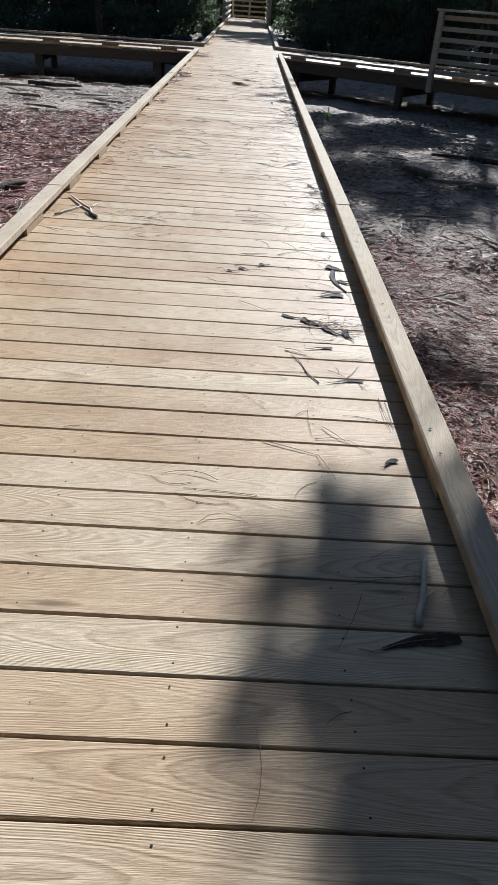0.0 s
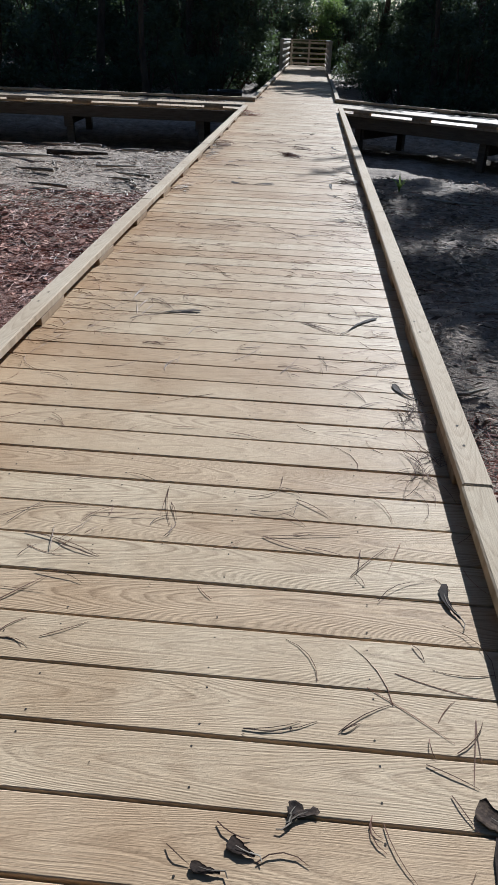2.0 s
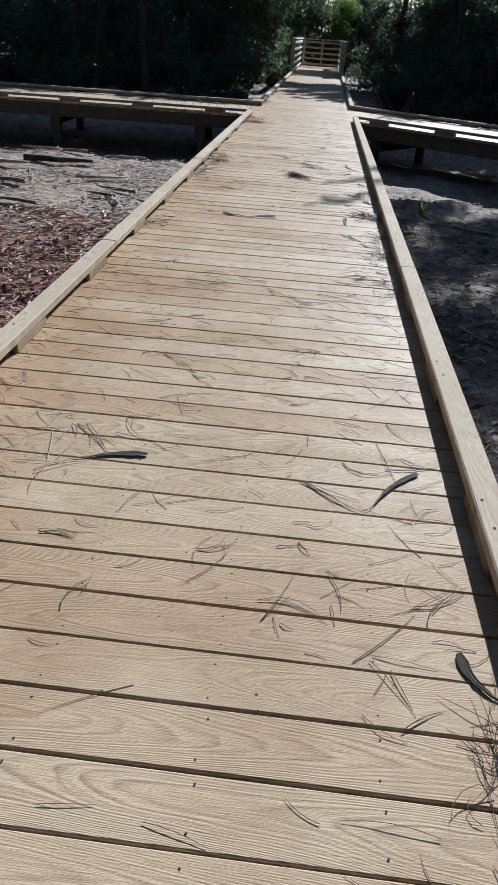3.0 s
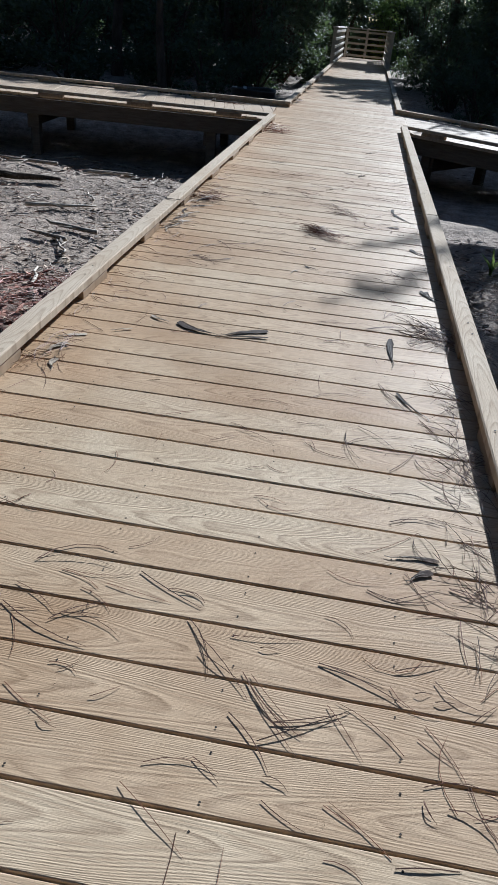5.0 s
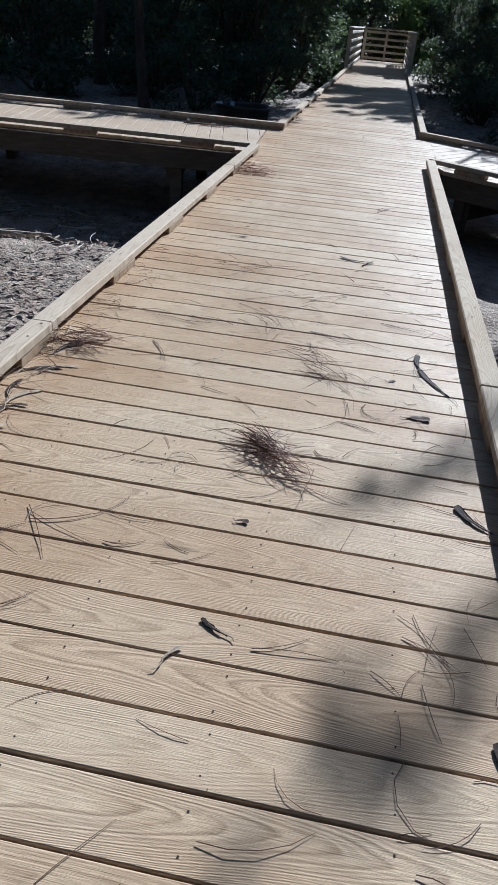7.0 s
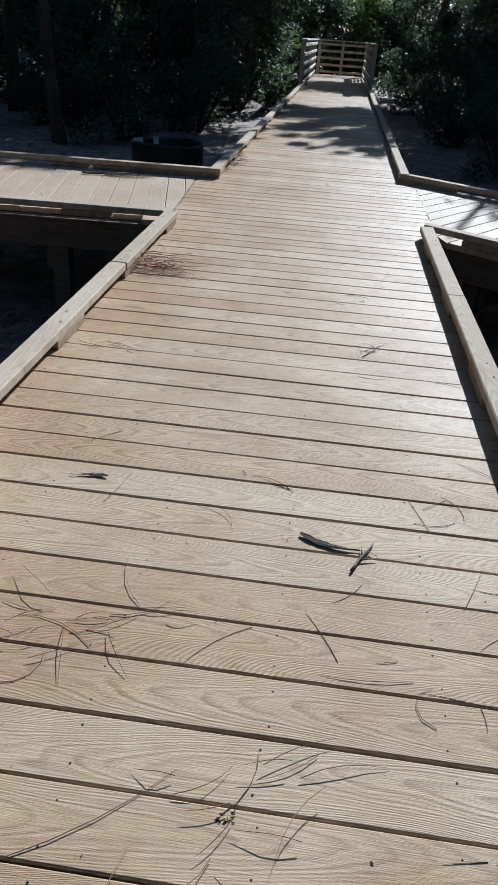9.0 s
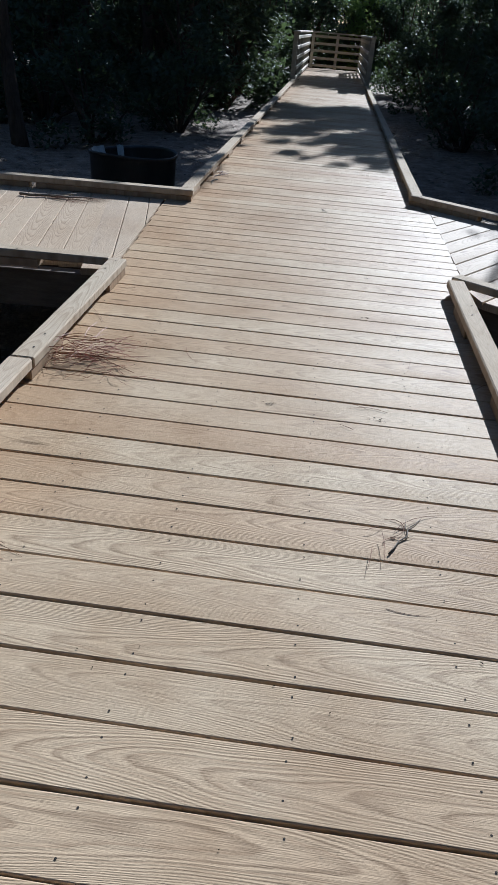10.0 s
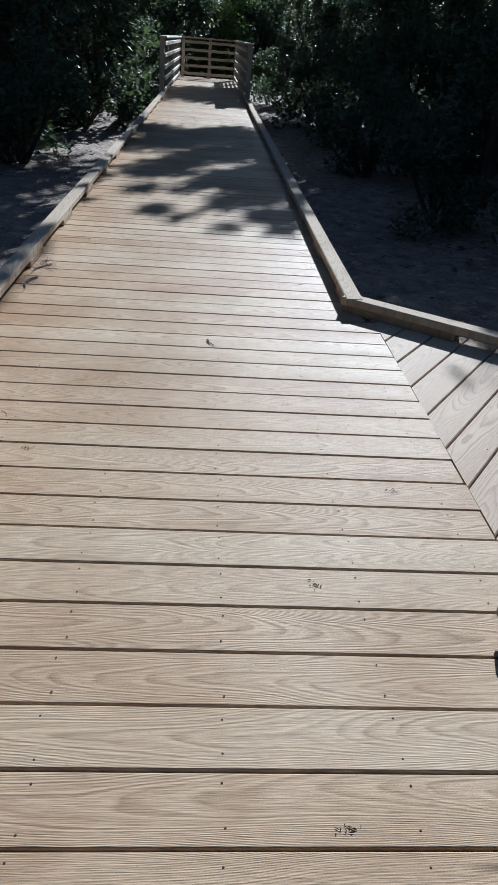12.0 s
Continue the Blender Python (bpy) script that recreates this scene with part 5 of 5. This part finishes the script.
twig(-0.83, 4.58, 0.001, 120, 0.50, 0.008, 1, PALE_WOOD, "pale forked twig lying on the planks", 1)
twig(-0.89, 4.47, 0.001, 67, 0.24, 0.006, 2, PALE_WOOD, "short pale twig lying on the planks", 0)
twig(0.53, 1.55, 0.001, 75, 0.22, 0.009, 3, PALE_WOOD, "curved pale twig on shaded planks", 1)
twig(0.19, 13.64, 0.001, 65, 0.14, 0.004, 4, TWIG, "forked grey twig lying on the planks", 2)
twig(0.26, 15.05, 0.001, 60, 0.20, 0.0022, 5, TWIG, "thin forked needle bundle on the planks", 2)
twig(-1.86, 18.42, 0.001, 8, 0.5, 0.010, 6, TWIG, "dark twigs drifted below the side kerb", 2)
twig(0.33, 2.65, 0.001, 110, 0.24, 0.0022, 9, TWIG, "thin dark twig lying on the planks", 1)

# ---- clutter on the ground ----
gr = random.Random(15)
S1, S2 = "grey weathered stick lying on the mud", "bleached pale stick lying on the mud"


def lying(x, y, turn, length, r, seed, material, label, name="stick"):
    return twig(x, y, ground_height(x, y) + 0.012, turn, length, r, seed, material, label, 1, gr.uniform(-1.5, 1.5), name)


for i, (x, y, a, l, r, m) in enumerate(((-2.45, 13.25, 25, 0.62, 0.018, PALE_WOOD), (-2.10, 12.55, 165, 0.5, 0.02, TWIG), (-2.2, 12.3, 160, 0.4, 0.018, TWIG), (-1.88, 11.3, 110, 0.5, 0.016, PALE_WOOD), (-2.35, 15.05, 140, 0.45, 0.024, TWIG), (-2.9, 15.2, 5, 0.9, 0.016, TWIG), (-3.6, 14.9, 170, 1.0, 0.018, TWIG), (-2.55, 14.95, 15, 0.5, 0.02, PALE_WOOD), (-3.9, 13.6, 20, 0.8, 0.03, PALE_WOOD), (-3.4, 12.6, 160, 0.6, 0.025, TWIG), (-2.9, 11.6, 170, 0.5, 0.02, TWIG), (-1.6, 12.1, 150, 0.4, 0.018, TWIG))):
    lying(x, y, a, l, r, 300 + i, m, S2 if m == PALE_WOOD else S1)
for i, (x, y, a, l, r, m) in enumerate(((1.25, 3.82, 3, 0.9, 0.012, PALE_WOOD), (2.0, 12.9, 160, 1.2, 0.02, PALE_WOOD), (2.1, 9.3, 120, 0.5, 0.05, TWIG), (2.6, 9.0, 170, 0.8, 0.035, TWIG), (1.7, 8.4, 20, 0.4, 0.02, TWIG), (1.5, 5.2, 140, 0.5, 0.015, TWIG), (2.3, 6.6, 120, 0.5, 0.015, PALE_WOOD), (1.2, 6.9, 30, 0.3, 0.012, TWIG), (1.9, 7.4, 10, 0.5, 0.012, TWIG), (-4.8, 14.4, 10, 1.1, 0.035, TWIG), (-4.4, 12.0, 150, 0.7, 0.02, TWIG))):
    lying(x, y, a, l, r, 312 + i, m, S2 if m == PALE_WOOD else S1)
for i in range(190):
    side = gr.random() < 0.55
    x = gr.uniform(-5.5, -1.15) if side else gr.uniform(0.85, 4.5)
    y = gr.uniform(3.0, 17.0) if side else gr.uniform(1.5, 13.5)
    lying(x, y, gr.uniform(0, 360), gr.uniform(0.16, 0.6), gr.uniform(0.004, 0.010), 400 + i, gr.choice((TWIG, TWIG, PALE_WOOD)), "short broken stick among the litter")
for x, y, a, l in ((-3.3, 14.2, 12, 0.9), (3.2, 10.6, 165, 1.2), (-1.95, 6.75, 60, 0.5)):
    lying(x, y, a, l, 0.042, int(x * 10), BARK, "dark rotten log half sunk in the mud", "log")


def litter(name, seed, n, area, size, material, label):
    rng = random.Random(seed)
    vs, fs = [], []
    x0, x1, y0, y1 = area
    for _ in range(n):
        x, y = rng.uniform(x0, x1), rng.uniform(y0, y1)
        if noise.noise(Vector((x * 0.9, y * 0.9, seed))) < rng.uniform(-0.5, 0.35):
            continue
        z = ground_height(x, y) + rng.uniform(0.004, 0.03)
        a, l = rng.uniform(0, 6.283), size * rng.uniform(0.5, 1.5)
        w = l * rng.uniform(0.08, 0.26)
        c, s = math.cos(a), math.sin(a)
        t = rng.uniform(-0.5, 0.5) * l
        b = len(vs)
        vs += [(x, y, z), (x + c * l * 0.5 - s * w, y + s * l * 0.5 + c * w, z + 0.006 + t * 0.3), (x + c * l, y + s * l, max(z, z + t * 0.5)), (x + c * l * 0.5 + s * w, y + s * l * 0.5 - c * w, z + 0.004)]
        fs += [(b, b + 1, b + 2), (b, b + 2, b + 3)]
    return tagged(raw(name, vs, fs, material), label, "litter", kind="stuff")


litter("leaf_litter", 51, 30000, (-6.5, -1.1, 2.5, 11.5), 0.075, RED_LITTER, "reddish fallen leaves and needles on the ground")
litter("leaf_litter", 52, 16000, (-7, -1.1, 9, 17), 0.06, LITTER, "grey-brown fallen leaves on the mud")
litter("leaf_litter", 53, 34000, (0.8, 6.5, 0.5, 14.5), 0.07, LITTER, "brown fallen leaves and needles on dappled ground")
litter("leaf_litter", 54, 14000, (0.8, 3.2, 0.5, 6.3), 0.03, RED_LITTER, "reddish fallen needles on dappled ground")
litter("leaf_litter", 55, 9000, (-9, 8, 18, 30), 0.08, LITTER, "fallen leaves on the shaded floor of the wood")
rs = random.Random(66)
for mat, n, label in ((NEEDLE, 2600, "brown pine straw strewn over the ground"), (PALE_WOOD, 2000, "pale dead grass stems strewn over the ground")):
    vs, fs = [], []
    for _ in range(n):
        left = rs.random() < 0.5
        x = rs.uniform(-5.5, -1.1) if left else rs.uniform(0.75, 4.5)
        y = rs.uniform(3, 15.5) if left else rs.uniform(0.8, 13.5)
        needle(vs, fs, rs, Vector((x, y, ground_height(x, y) + 0.02)), rs.uniform(0, 6.283), rs.uniform(0.08, 0.3), rs.gauss(0, 0.6), rs.uniform(0, 0.03), 0.0022)
    tagged(raw("pine_straw", vs, fs, mat), label, "litter", kind="stuff")
vs, fs = [], []
for _ in range(4200):
    x, y = 0.78 + abs(rs.gauss(0, 0.9)), rs.uniform(1.2, 6.6)
    needle(vs, fs, rs, Vector((x, y, ground_height(x, y) + rs.uniform(0.015, 0.05))), rs.uniform(0, 6.283), rs.uniform(0.08, 0.24), rs.gauss(0, 0.6), rs.uniform(0, 0.03), 0.0018)
tagged(raw("pine_straw", vs, fs, RED_NEEDLE), "rust-brown pine straw heaped beside the boardwalk", "litter", kind="stuff")
vs, fs = [], []
for _ in range(3800):
    x, y = -1.08 - abs(rs.gauss(0, 1.4)), rs.uniform(4.5, 11.5)
    needle(vs, fs, rs, Vector((x, y, ground_height(x, y) + rs.uniform(0.015, 0.05))), rs.uniform(0, 6.283), rs.uniform(0.08, 0.24), rs.gauss(0, 0.6), rs.uniform(0, 0.03), 0.002)
tagged(raw("pine_straw", vs, fs, RED_NEEDLE), "rust-red pine straw lying on the ground", "litter", kind="stuff")
# straw mound; its sunlit look is put into the pale colour
tuft(1.52, 25.95, 91, 420, 0.17, 1.5, 0.1, PALE_WOOD, "mound of dead grass and needles beside the kerb, coloured pale as if sunlit", ground_height(1.52, 25.95) + 0.02, 0.16)

# ---- planks, piece by piece ----
main_meshes = [plank_mesh("plank", XR - XL, DECK, MAIN_RNG) for _ in range(6)]
lay_planks(MAIN, main_meshes, [m for m in MAIN_ROWS if not 16.8 < m.translation.y < 19.3], MAIN_RNG)
for m in MAIN_ROWS:
    y = m.translation.y
    if 16.8 < y < 19.3:
        # longer planks across the junction, sawn along both side decks
        a = -1.108 - 0.0594 * (y - 17.78) if y > 17.03 and y < 18.75 else XL
        b = 0.768 if y > 17.28 else XR
        ob = new("plank", plank_mesh("plank", b - a, DECK, random.Random(int(y * 100))))
        ob.parent = MAIN
        ob.location = ((a + b) / 2, y, MAIN_RNG.uniform(-0.0012, 0.0005))
left_meshes = [plank_mesh("plank", 1.825, SIDE_DECK, LEFT_RNG) for _ in range(4)]
lay_planks(LEFT, left_meshes, [m @ pose(0.108, 0, 0, 0, 0, 7.6) for m in LEFT_ROWS[2:]], LEFT_RNG)
for k in range(-2, 2):
    # the first few are sawn off along the main deck
    bm = boxed(-0.912, 0.912, -(PITCH - GAP) / 2, (PITCH - GAP) / 2, -THICK, 0.0, 0.003)
    turn = pose(0.108, (k + 0.5) * PITCH, 0, 0, 0, 7.6)
    bmesh.ops.transform(bm, matrix=turn, verts=bm.verts)
    bmesh.ops.bisect_plane(bm, geom=bm.verts[:] + bm.edges[:] + bm.faces[:], plane_co=(0, 0.008, 0), plane_no=(0, 1, 0), clear_inner=True)
    bmesh.ops.holes_fill(bm, edges=[e for e in bm.edges if e.is_boundary])
    part("plank", bm, SIDE_DECK, LEFT)


def cut_plank(y, slope, rng):
    """A plank of the oblique deck, sawn off along the edge of the main deck."""
    w = (PITCH - GAP) / 2
    ends = [min(0.805, slope * (y + s * w)) - 0.0 for s in (-1, 1)]
    if max(ends) < -0.98:
        return
    c = 0.004
    prof = [(-w, -THICK), (-w, -c), (-w + c, 0), (w - c, 0), (w, -c), (w, -THICK)]
    n = len(prof)
    vs = [(-1.02, q, z) for q, z in prof] + [(max(-1.013, ends[0] + (ends[1] - ends[0]) * (q + w) / (2 * w)), q, z) for q, z in prof]
    fs = [(i, n + i, n + (i + 1) % n, (i + 1) % n) for i in range(n)] + [tuple(range(n)), tuple(reversed(range(n, 2 * n)))]
    ob = raw("plank", vs, fs, SIDE_DECK, RIGHT)
    ob.location = (0, y, rng.uniform(-0.0014, 0.0006))


for k in range(-7, 5):
    cut_plank((k + 0.97) * PITCH, 1.376, RIGHT_RNG)
right_meshes = [plank_mesh("plank", 1.825, SIDE_DECK, RIGHT_RNG) for _ in range(4)]
lay_planks(RIGHT, right_meshes, RIGHT_ROWS[5:], RIGHT_RNG)
